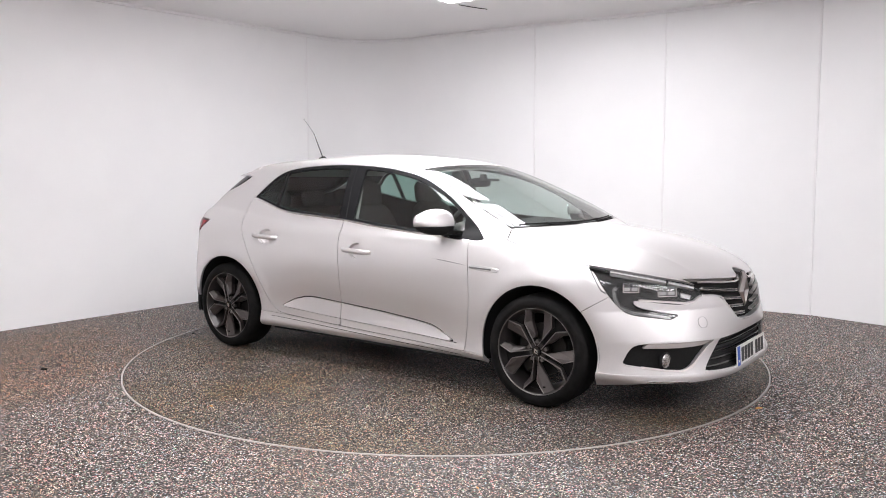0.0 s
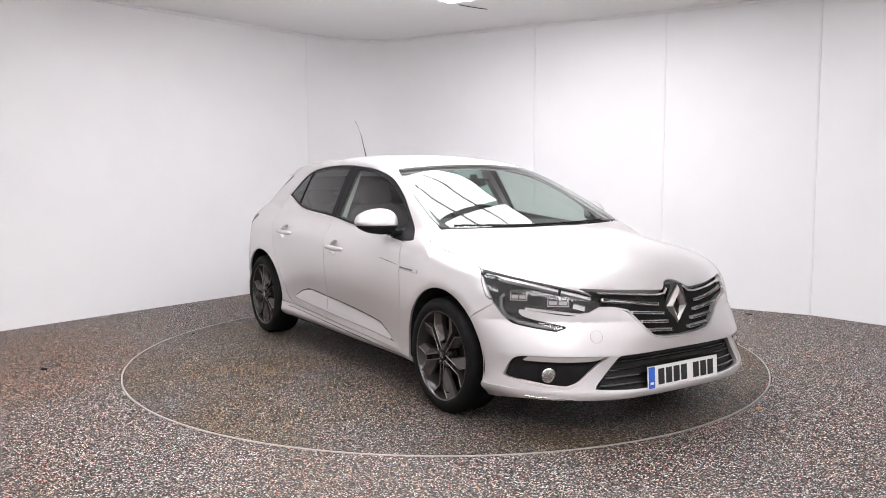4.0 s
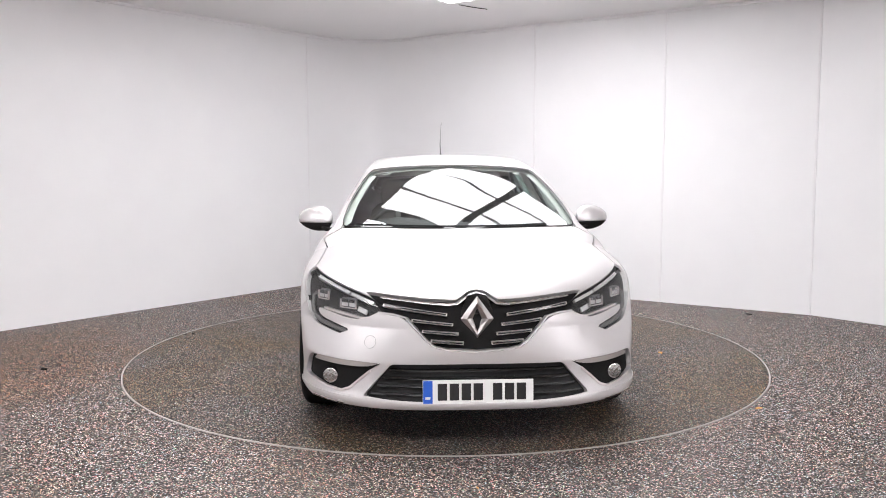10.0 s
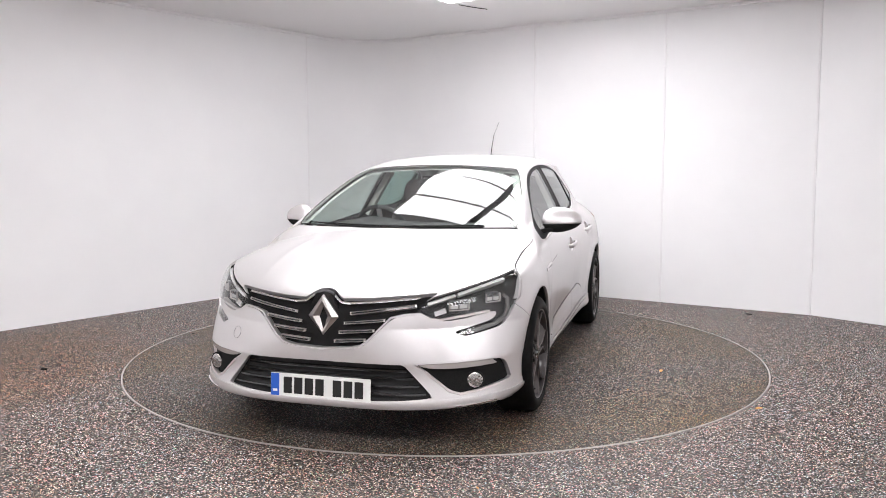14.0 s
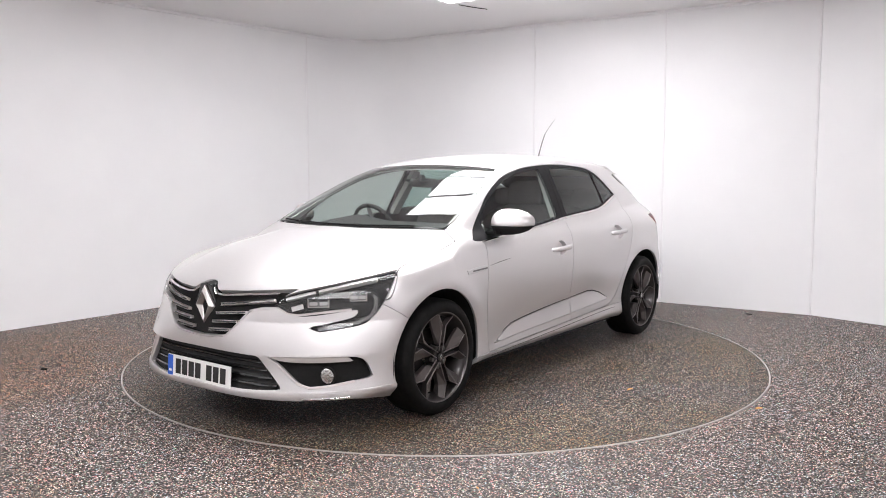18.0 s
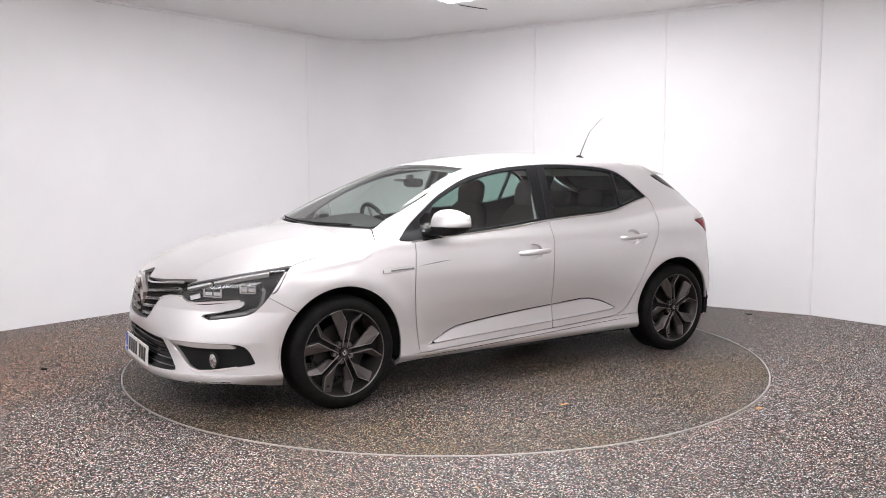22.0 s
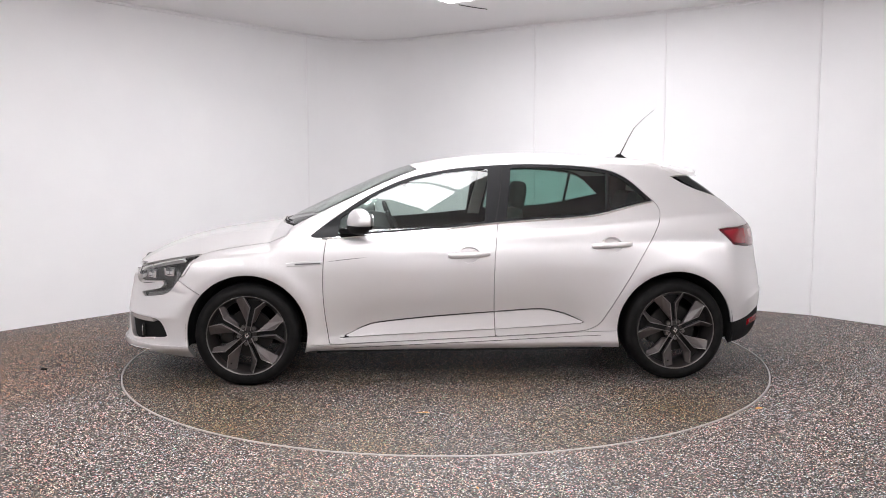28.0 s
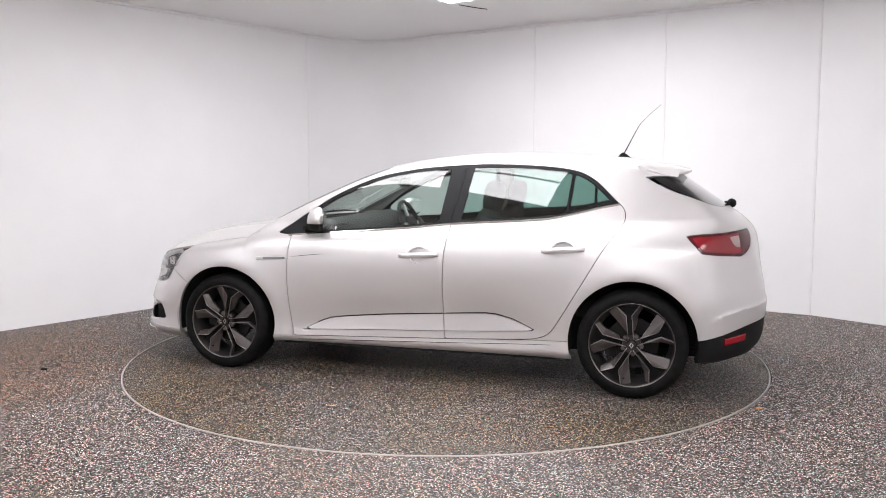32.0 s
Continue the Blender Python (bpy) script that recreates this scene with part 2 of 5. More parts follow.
def small_things():
    """Leaves, twigs and the loose cable end that the studio has."""
    leaf_mat = material("dry_leaf", (0.62, 0.30, 0.09), 0.7)
    dark_mat = material("dark_crumb", (0.03, 0.028, 0.026), 0.8)

    def leaf(x, y, size, turn):
        bm = bmesh.new()
        out = [(-1.0, 0, 0.0), (-0.5, 0.34, 0.10), (0.1, 0.42, 0.16), (0.7, 0.22, 0.10), (1.1, 0, 0.02), (0.7, -0.2, 0.05), (0.1, -0.4, 0.02), (-0.5, -0.3, 0.06)]
        up = [bm.verts.new((a * size, b * size, 0.004 + c * size)) for a, b, c in out]
        dn = [bm.verts.new((v.co.x, v.co.y, v.co.z - 0.0008)) for v in up]
        bm.faces.new(up)
        bm.faces.new(dn[::-1])
        for i in range(8):
            bm.faces.new((up[i], dn[i], dn[(i + 1) % 8], up[(i + 1) % 8]))
        ob = part("leaf", bm, leaf_mat, at=pose(x, y, 0.0, 0, 0, turn))
        return tagged(ob, "small dry orange-brown leaf on the aggregate", "leaf", "dry leaves")

    def crumb(x, y, w, d, turn):
        bm = box(-w, w, -d, d, 0.0, d * 1.4)
        ob = part("debris", bm, dark_mat, at=pose(x, y, 0.0, 0, 0, turn), bevel=d * 0.5)
        return tagged(ob, "small dark crumb of dirt on the floor", "debris", "floor debris")

    ob = part("ceiling_cable", mesh_of("ceiling_cable", *tube_line([(0.134, 1.837, CEILING - 0.004), (0.27, 1.95, CEILING - 0.006), (0.407, 2.056, CEILING - 0.004)], 0.004), dark_mat))
    tagged(ob, "short dark cable end on the ceiling", "cable")
    return leaf, crumb


def tube_line(path, r, n=6):
    v, f = [], []
    for x, y, z in path:
        for j in range(n):
            a = 2 * math.pi * j / n
            v.append((x - r * math.cos(a) * 0.6, y + r * math.cos(a) * 0.7, z + r * math.sin(a)))
    for i in range(len(path) - 1):
        for j in range(n):
            f.append((n * i + j, n * i + (j + 1) % n, n * i + n + (j + 1) % n, n * i + n + j))
    f.append(tuple(range(n))[::-1])
    f.append(tuple(n * (len(path) - 1) + j for j in range(n)))
    return v, f


leaf, crumb = small_things()
leaf(1.74, -1.486, 0.028, 30)
leaf(0.133, -2.61, 0.014, 110)
crumb(-2.687, -0.564, 0.022, 0.008, 12)
crumb(2.77, 1.436, 0.028, 0.007, -20)
crumb(-2.05, 0.62, 0.012, 0.006, 70)
crumb(-1.37, 2.9, 0.012, 0.008, 10)
# what lies on the deck turns with it
RIDERS = [(leaf(0.20, 1.545, 0.034, 40), 0.20, 1.545), (leaf(-0.21, -1.93, 0.016, 80), -0.21, -1.93), (leaf(0.73, 1.37, 0.014, 10), 0.73, 1.37)]
# ---------------------------------------------------------------- the car's outer skin
# Car space: x forward from the front axle, y to the car's left, z up from the floor.
WHEELBASE = 2.669


def spline(*pts):
    """A smooth curve through (x, y) pairs given in rising x."""
    px = np.array([a for a, _ in pts], float)
    py = np.array([b for _, b in pts], float)
    h = np.diff(px)
    s = np.diff(py) / h
    n = len(px)
    m = np.zeros((n, n))
    r = np.zeros(n)
    m[0, 0] = m[-1, -1] = 1.0
    for i in range(1, n - 1):
        m[i, i - 1], m[i, i], m[i, i + 1] = h[i - 1], 2 * (h[i - 1] + h[i]), h[i]
        r[i] = 6 * (s[i] - s[i - 1])
    k = np.linalg.solve(m, r)

    def at(x):
        x = np.clip(x, px[0], px[-1])
        i = np.clip(np.searchsorted(px, x) - 1, 0, len(h) - 1)
        u, w = px[i + 1] - x, x - px[i]
        return ((k[i] * u ** 3 + k[i + 1] * w ** 3) / (6 * h[i]) + (py[i] / h[i] - k[i] * h[i] / 6) * u
                + (py[i + 1] / h[i] - k[i + 1] * h[i] / 6) * w)
    return at


roof_line = spline((-3.52, 0.50), (-3.45, 0.84), (-3.36, 0.990), (-3.10, 1.172), (-2.90, 1.304), (-2.74, 1.374),
                   (-2.45, 1.412), (-1.85, 1.441), (-1.44, 1.424), (-1.20, 1.398), (-0.98, 1.354), (-0.66, 1.231),
                   (-0.30, 1.067), (0.0, 0.911), (0.4, 0.723), (1.0, 0.44))
roof_crown = spline((-3.5, 0.35), (-3.1, 0.22), (-2.7, 0.12), (-2.0, 0.11), (-1.5, 0.10), (-1.2, 0.105), (-0.95, 0.122),
                    (-0.66, 0.107), (-0.35, 0.108), (0.0, 0.137), (0.4, 0.16))
bonnet_line = spline((-0.8, 1.02), (-0.4, 1.005), (-0.2, 0.991), (-0.05, 0.973), (0.12, 0.950), (0.32, 0.922), (0.52, 0.876),
                     (0.70, 0.812), (0.82, 0.755), (0.92, 0.69), (1.0, 0.58))
bonnet_crown = spline((-0.8, 0.18), (-0.2, 0.165), (0.0, 0.16), (0.3, 0.17), (0.7, 0.24), (0.9, 0.3))
width = spline((-3.45, 0.86), (-3.0, 0.89), (-2.67, 0.900), (-2.3, 0.888), (-1.9, 0.880), (-1.3, 0.878), (-0.8, 0.879),
               (-0.4, 0.886), (0.0, 0.898), (0.3, 0.890), (0.6, 0.86), (0.95, 0.80))
tuck = spline((0.10, 0.17), (0.16, 0.098), (0.20, 0.055), (0.232, 0.020), (0.26, 0.016), (0.30, 0.019), (0.36, 0.019), (0.45, 0.013),
              (0.55, 0.005), (0.65, 0.001), (0.72, 0.0), (0.78, 0.004), (0.84, 0.014), (0.89, 0.033), (0.93, 0.062),
              (0.97, 0.105), (1.05, 0.23), (1.3, 0.7), (1.5, 1.1))
glass_foot = spline((-3.4, 0.69), (-3.0, 0.735), (-2.6, 0.775), (-2.2, 0.800), (-1.3, 0.812), (-0.7, 0.805),
                    (-0.4, 0.795), (0.0, 0.78))
nose_line = spline((0.08, 0.66), (0.13, 0.76), (0.17, 0.84), (0.20, 0.900), (0.225, 0.920), (0.255, 0.916), (0.30, 0.902), (0.40, 0.893),
                   (0.46, 0.898), (0.54, 0.898), (0.62, 0.890), (0.68, 0.876), (0.74, 0.848), (0.80, 0.80), (0.9, 0.68))
tail_line = spline((0.10, -3.28), (0.20, -3.36), (0.26, -3.41), (0.36, -3.435), (0.48, -3.440), (0.60, -3.435),
                   (0.72, -3.412), (0.84, -3.396), (0.93, -3.382), (1.02, -3.348), (1.2, -3.2), (1.5, -2.9))


moulding_top = spline((-2.106, 0.366), (-1.972, 0.424), (-1.865, 0.449), (-1.78, 0.454), (-1.531, 0.439), (-1.121, 0.412), (-0.911, 0.393), (-0.77, 0.376),
                      (-0.70, 0.353), (-0.563, 0.290))
moulding_foot = spline((-2.106, 0.362), (-1.974, 0.354), (-1.532, 0.331), (-0.91, 0.307), (-0.563, 0.288))


bumper_swage = spline((-3.50, 0.526), (-3.36, 0.524), (-3.26, 0.517), (-3.18, 0.496), (-3.12, 0.462), (-3.0, 0.38))


def smax(a, b, k):
    return 0.5 * (a + b + np.sqrt((a - b) ** 2 + k * k))


def bump(x, c, w):
    return np.exp(-((x - c) / w) ** 2)


def skin_field(x, y, z):
    """Below zero inside the body."""
    ay = np.abs(y)
    ridge = 0.42 + 0.10 * np.clip(-x / 0.3 + 0.3, 0, 2)
    crease = 0.008 * np.exp(-np.sqrt((ay - ridge) ** 2 + 0.0002) / 0.045) * np.clip((x + 0.25) / 0.15, 0, 1) * np.clip((0.86 - x) / 0.25, 0, 1)
    bonnet = bonnet_line(x) - bonnet_crown(x) * y * y + crease
    roof = roof_line(x) - roof_crown(x) * y * y - 0.055 * y ** 4 * np.clip((x + 1.5) / 0.4, 0, 1)
    top = (z - np.where(x < -0.8, roof, np.maximum(bonnet, roof))) * 0.9
    lower = width(x) - tuck(z)
    # flared wheel arches, waisted doors and the shoulder over the rear wheel
    for wx in (0.0, -WHEELBASE):
        r = np.hypot(x - wx, z - 0.317)
        lower = lower + 0.012 * bump(r, 0.40, 0.075)
    # hollow over the lower door moulding, which itself leans out towards the sill
    d = z - moulding_top(x)
    drop = np.maximum(moulding_top(x) - moulding_foot(x), 0.004)
    hollow = np.where(d > 0, -0.017 * np.exp(-(np.maximum(d, 0) / 0.13) ** 1.5), -0.017 + 0.012 * np.clip(-d / drop, 0, 1))
    lower = lower + hollow * np.clip((-0.50 - x) / 0.30, 0, 1) * np.clip((x + 2.16) / 0.25, 0, 1) * np.clip((z - 0.19) / 0.06, 0, 1)
    dz = np.maximum(z - 0.93, -0.03)
    upper = glass_foot(x) - 0.46 * dz - 0.14 * dz * np.abs(dz)
    side = np.maximum(smax(lower, upper, 0.014), 0.0)
    f_side = ay - side
    low = np.clip((0.58 - z) / 0.16, 0, 1)
    f_front = x - (nose_line(z) - low * 0.46 * (ay / 0.90) ** 3.4 - (1 - low) * 0.50 * (ay / 0.88) ** 2.6)
    # swage over the lower edge of the rear bumper
    over = z - bumper_swage(x)
    swage = 0.011 * np.where(over > 0, np.exp(-np.maximum(over, 0) / 0.016), np.exp(np.minimum(over, 0) / 0.16)) * np.clip((-3.09 - x) / 0.10, 0, 1)
    f_side = f_side - swage
    f_rear = (tail_line(z) + 0.37 * (ay / 0.88) ** 2.9) - swage - x
    f = smax(smax(f_front, f_rear, 0.01), f_side, 0.045)
    return smax(f, top, 0.035)


AXIS_A, AXIS_B = 0.35, -2.75


def axis_z(x):
    return 0.66 + 0 * x


def meet(eye, way, far=1.9, steps=34):
    """How far rays run from inside the body to its skin."""
    lo = np.zeros(len(eye))
    hi = np.full(len(eye), far)
    for _ in range(steps):
        mid = 0.5 * (lo + hi)
        p = eye + way * mid[:, None]
        inside = skin_field(p[:, 0], p[:, 1], p[:, 2]) < 0
        lo = np.where(inside, mid, lo)
        hi = np.where(inside, hi, mid)
    return 0.5 * (lo + hi)


def skin_grid(n_mid=210, n_cap=62, n_phi=230):
    """Half of the skin (y >= 0): vertices and triangles."""
    st = [(AXIS_B, -math.pi / 2 * (1 - i / n_cap)) for i in range(n_cap)]
    st += [(AXIS_B + (AXIS_A - AXIS_B) * i / n_mid, 0.0) for i in range(n_mid)]
    st += [(AXIS_A, math.pi / 2 * i / n_cap) for i in range(n_cap + 1)]
    st = np.array(st)
    phi = np.linspace(-math.pi / 2, math.pi / 2, n_phi)
    a = st[:, 1][:, None]
    way = np.stack([np.sin(a) + 0 * phi, np.cos(a) * np.cos(phi), np.cos(a) * np.sin(phi)], -1).reshape(-1, 3)
    x0 = np.repeat(st[:, 0], n_phi)
    eye = np.stack([x0, 0 * x0, axis_z(x0)], 1)
    v = eye + way * meet(eye, way)[:, None]
    v[np.abs(v[:, 1]) < 1e-6, 1] = 0.0
    n, m = len(st), n_phi
    i = (np.arange(n - 1)[:, None] * m + np.arange(m - 1)).ravel()
    f = np.concatenate([np.stack([i, i + m, i + m + 1], 1), np.stack([i, i + m + 1, i + 1], 1)])
    e1, e2 = v[f[:, 1]] - v[f[:, 0]], v[f[:, 2]] - v[f[:, 0]]
    f = f[np.linalg.norm(np.cross(e1, e2), axis=1) > 1e-10]
    return v, f[:, ::-1]


def skin_normal(p):
    h = 0.0015
    g = np.empty_like(p)
    for i in range(3):
        d = np.zeros(3)
        d[i] = h
        a, b = p + d, p - d
        g[:, i] = skin_field(a[:, 0], a[:, 1], a[:, 2]) - skin_field(b[:, 0], b[:, 1], b[:, 2])
    return g / np.maximum(np.linalg.norm(g, axis=1, keepdims=True), 1e-9)


# ---------------------------------------------------------------- cutting the skin into panels
def clip(v, f, s):
    """The part of a triangle mesh on which the vertex field s is above zero."""
    pos = s > 0
    cnt = pos[f].sum(1)
    keep = f[cnt == 3]
    out_v = [v]
    out_f = [keep]
    mix = f[(cnt == 1) | (cnt == 2)]
    if len(mix):
        c = pos[mix].sum(1)
        odd = np.where(c == 1, np.argmax(pos[mix], 1), np.argmin(pos[mix], 1))
        r = np.arange(len(mix))
        a, b, d = mix[r, odd], mix[r, (odd + 1) % 3], mix[r, (odd + 2) % 3]
        e = np.concatenate([np.stack([a, b], 1), np.stack([a, d], 1)])
        es = np.sort(e, 1)
        u, inv = np.unique(es, axis=0, return_inverse=True)
        inv = inv.ravel()
        s0, s1 = s[u[:, 0]], s[u[:, 1]]
        t = (s0 / (s0 - s1))[:, None]
        out_v.append(v[u[:, 0]] * (1 - t) + v[u[:, 1]] * t)
        m1, m2 = inv[:len(mix)] + len(v), inv[len(mix):] + len(v)
        one = c == 1
        out_f.append(np.stack([a, m1, m2], 1)[one])
        two = ~one
        out_f.append(np.stack([m1, b, d], 1)[two])
        out_f.append(np.stack([m1, d, m2], 1)[two])
    v = np.concatenate(out_v)
    f = np.concatenate(out_f)
    used = np.zeros(len(v), bool)
    used[f] = True
    to = np.cumsum(used) - 1
    return v[used], to[f]


def soften(poly, rounds=2):
    """Rounds a closed outline; a point with a third entry stays sharp."""
    pts = [(p[0], p[1], len(p) > 2) for p in poly]
    for _ in range(rounds):
        out = []
        n = len(pts)
        for i in range(n):
            x, y, k = pts[i]
            if k:
                out.append((x, y, True))
                continue
            x0, y0, _k = pts[i - 1]
            x1, y1, _k = pts[(i + 1) % n]
            out.append((0.75 * x + 0.25 * x0, 0.75 * y + 0.25 * y0, False))
            out.append((0.75 * x + 0.25 * x1, 0.75 * y + 0.25 * y1, False))
        pts = out
    return np.array([(x, y) for x, y, _k in pts])


def inside(poly, a, b):
    """Distance to an outline, above zero inside it."""
    n = len(poly)
    best = np.full(len(a), 1e9)
    odd = np.zeros(len(a), bool)
    for i in range(n):
        x0, y0 = poly[i - 1]
        x1, y1 = poly[i]
        dx, dy = x1 - x0, y1 - y0
        t = np.clip(((a - x0) * dx + (b - y0) * dy) / max(dx * dx + dy * dy, 1e-12), 0, 1)
        best = np.minimum(best, np.hypot(a - x0 - t * dx, b - y0 - t * dy))
        if y0 != y1:
            odd ^= ((y0 > b) != (y1 > b)) & (a < (x1 - x0) * (b - y0) / (y1 - y0) + x0)
    return np.where(odd, best, -best)


# ---------------------------------------------------------------- car materials
def paint_material():
    m = material("silver_paint", (0.55, 0.525, 0.52), 0.40, 0.66, Coat_Weight=0.6, Coat_Roughness=0.06)
    co = node(m, "ShaderNodeTexCoord")
    n = node(m, "ShaderNodeTexNoise", Scale=1400.0, Detail=1.0)
    link(m, co, "Object", n, "Vector")
    r = ramp(m, (0.3, (0.645, 0.624, 0.626)), (0.7, (0.725, 0.702, 0.704)))
    link(m, n, "Fac", r, "Fac")
    link(m, r, "Color", m.node_tree.nodes["Principled BSDF"], "Base Color")
    return m


def glass_material(name, tint, gloss_rough=0.0, base=0.105):
    """Tinted glazing: what passes is tinted, what mirrors follows Fresnel."""
    m = bpy.data.materials.new(name)
    m.use_nodes = True
    nt = m.node_tree
    nt.nodes.remove(nt.nodes["Principled BSDF"])
    out = nt.nodes["Material Output"]
    t = nt.nodes.new("ShaderNodeBsdfTransparent")
    t.inputs[0].default_value = (*tint, 1)
    g = nt.nodes.new("ShaderNodeBsdfGlossy")
    g.inputs["Roughness"].default_value = gloss_rough
    lw = nt.nodes.new("ShaderNodeLayerWeight")
    lw.inputs["Blend"].default_value = 0.5
    pw = nt.nodes.new("ShaderNodeMath")
    pw.operation = "POWER"
    pw.inputs[1].default_value = 5.0
    fr = nt.nodes.new("ShaderNodeMath")
    fr.operation = "MULTIPLY_ADD"
    fr.inputs[1].default_value, fr.inputs[2].default_value = 1.0 - base, base
    nt.links.new(lw.outputs["Facing"], pw.inputs[0])
    nt.links.new(pw.outputs[0], fr.inputs[0])
    mx = nt.nodes.new("ShaderNodeMixShader")
    nt.links.new(fr.outputs[0], mx.inputs[0])
    nt.links.new(t.outputs[0], mx.inputs[1])
    nt.links.new(g.outputs[0], mx.inputs[2])
    nt.links.new(mx.outputs[0], out.inputs["Surface"])
    return m


def rubber_material():
    m = material("tyre_rubber", (0.006, 0.006, 0.006), 0.6, 0.0, Specular_IOR_Level=0.12)
    co = node(m, "ShaderNodeTexCoord")
    n = node(m, "ShaderNodeTexNoise", Scale=18.0, Detail=5.0, Roughness=0.65)
    link(m, co, "Object", n, "Vector")
    r = ramp(m, (0.35, (0.004, 0.004, 0.004)), (0.75, (0.011, 0.010, 0.010)))
    link(m, n, "Fac", r, "Fac")
    link(m, r, "Color", m.node_tree.nodes["Principled BSDF"], "Base Color")
    relief(m, n, "Fac", 0.15, 0.002)
    return m


def cloth_material(name, a, b):
    m = material(name, a, 0.9)
    co = node(m, "ShaderNodeTexCoord")
    n = node(m, "ShaderNodeTexNoise", Scale=220.0, Detail=2.0)
    link(m, co, "Object", n, "Vector")
    r = ramp(m, (0.3, a), (0.7, b))
    link(m, n, "Fac", r, "Fac")
    link(m, r, "Color", m.node_tree.nodes["Principled BSDF"], "Base Color")
    relief(m, n, "Fac", 0.2, 0.002)
    return m


PAINT = paint_material()
CHROME = material("chrome", (0.78, 0.77, 0.76), 0.12, 1.0)
EMBLEM = material("brushed_emblem", (0.42, 0.395, 0.385), 0.30, 1.0)
SATIN = material("satin_silver", (0.62, 0.61, 0.61), 0.3, 0.7)
GLOSS_BLACK = material("gloss_black", (0.006, 0.006, 0.007), 0.08, 0.0, Coat_Weight=0.5)
TRIM_BLACK = cloth_material("black_plastic", (0.006, 0.006, 0.006), (0.013, 0.012, 0.012))
TRIM_BLACK.node_tree.nodes["Principled BSDF"].inputs["Specular IOR Level"].default_value = 0.25
WELL_BLACK = material("well_black", (0.008, 0.008, 0.008), 0.9)
CABIN_DARK = cloth_material("dark_trim", (0.020, 0.020, 0.021), (0.032, 0.031, 0.031))
SEAT_CLOTH = cloth_material("seat_cloth", (0.035, 0.031, 0.030), (0.065, 0.058, 0.055))
LINING = cloth_material("pale_headlining", (0.44, 0.44, 0.42), (0.52, 0.52, 0.50))
CLEAR_TINT = glass_material("green_tint_glass", (0.72, 0.82, 0.785), base=0.10)
SCREEN_GLASS = glass_material("windscreen_glass", (0.80, 0.87, 0.84))
PRIVACY = glass_material("privacy_glass", (0.38, 0.56, 0.51), base=0.085)
LENS = glass_material("clear_lens", (0.92, 0.93, 0.93), base=0.05)
LAMP_DARK = material("lamp_bezel", (0.22, 0.22, 0.225), 0.28, 0.6)
LAMP_WHITE = material("light_guide", (0.17, 0.165, 0.165), 0.35, 0.3)
REFLECTOR = material("bright_reflector", (0.85, 0.85, 0.85), 0.04, 1.0)
LAMP_MIRROR = material("lamp_reflector", (0.72, 0.71, 0.71), 0.32, 0.4)
MODULE_GLASS = material("module_glass", (0.26, 0.26, 0.27), 0.10, 0.85)
FOG_GLASS = material("fog_glass", (0.42, 0.41, 0.40), 0.14, 0.85, Coat_Weight=1.0)
_co, _n = node(FOG_GLASS, "ShaderNodeTexCoord"), node(FOG_GLASS, "ShaderNodeTexVoronoi", Scale=70.0)
link(FOG_GLASS, _co, "Object", _n, "Vector")
relief(FOG_GLASS, _n, "Distance", 0.35, 0.006)
LAMP_BACK = material("lamp_shell", (0.20, 0.195, 0.20), 0.4, 0.3)
CLEAR_REAR = material("clear_rear_lens", (0.48, 0.36, 0.36), 0.12, 0.2)
RED_LENS = material("red_lens", (0.24, 0.006, 0.013), 0.14, 0.0, Coat_Weight=0.2)
RED_DEEP = material("deep_red_lens", (0.075, 0.004, 0.008), 0.22, 0.0, Coat_Weight=0.1)
AMBER_CLEAR = material("clear_indicator", (0.50, 0.465, 0.455), 0.22, 0.35, Coat_Weight=0.6)
BLADE_INSET = material("blade_inset", (0.16, 0.155, 0.155), 0.4, 0.5)
SLAT = material("bright_slat", (0.74, 0.69, 0.68), 0.32, 0.65)
SCREEN_FRIT = glass_material("screen_frit", (0.004, 0.004, 0.005))
SURROUND = material("surround_black", (0.008, 0.008, 0.009), 0.5, 0.0, Specular_IOR_Level=0.15)
RUBBER = rubber_material()
RIM_DARK = material("anthracite_rim", (0.045, 0.040, 0.040), 0.30, 0.6, Coat_Weight=0.3)
RIM_WELL = material("black_rim_well", (0.004, 0.0036, 0.0036), 0.45, 0.0, Specular_IOR_Level=0.2)
RIM_FACE = material("machined_grey", (0.092, 0.080, 0.078), 0.40, 0.6, Coat_Weight=0.15)
RIM_EDGE = material("bright_edge", (0.16, 0.15, 0.145), 0.3, 0.9)
DISC_STEEL = material("brake_steel", (0.022, 0.020, 0.019), 0.5, 0.7)
PLATE_WHITE = material("plate_white", (0.80, 0.80, 0.78), 0.35)
PLATE_BLUE = material("plate_blue", (0.02, 0.11, 0.55), 0.35)
PLATE_INK = material("plate_ink", (0.012, 0.012, 0.012), 0.4)
PALE_INK = material("pale_ink", (0.5, 0.5, 0.5), 0.5)

CAR = new("car")
tagged(CAR, "silver five-door hatchback with dark alloy wheels on a turntable", "car")


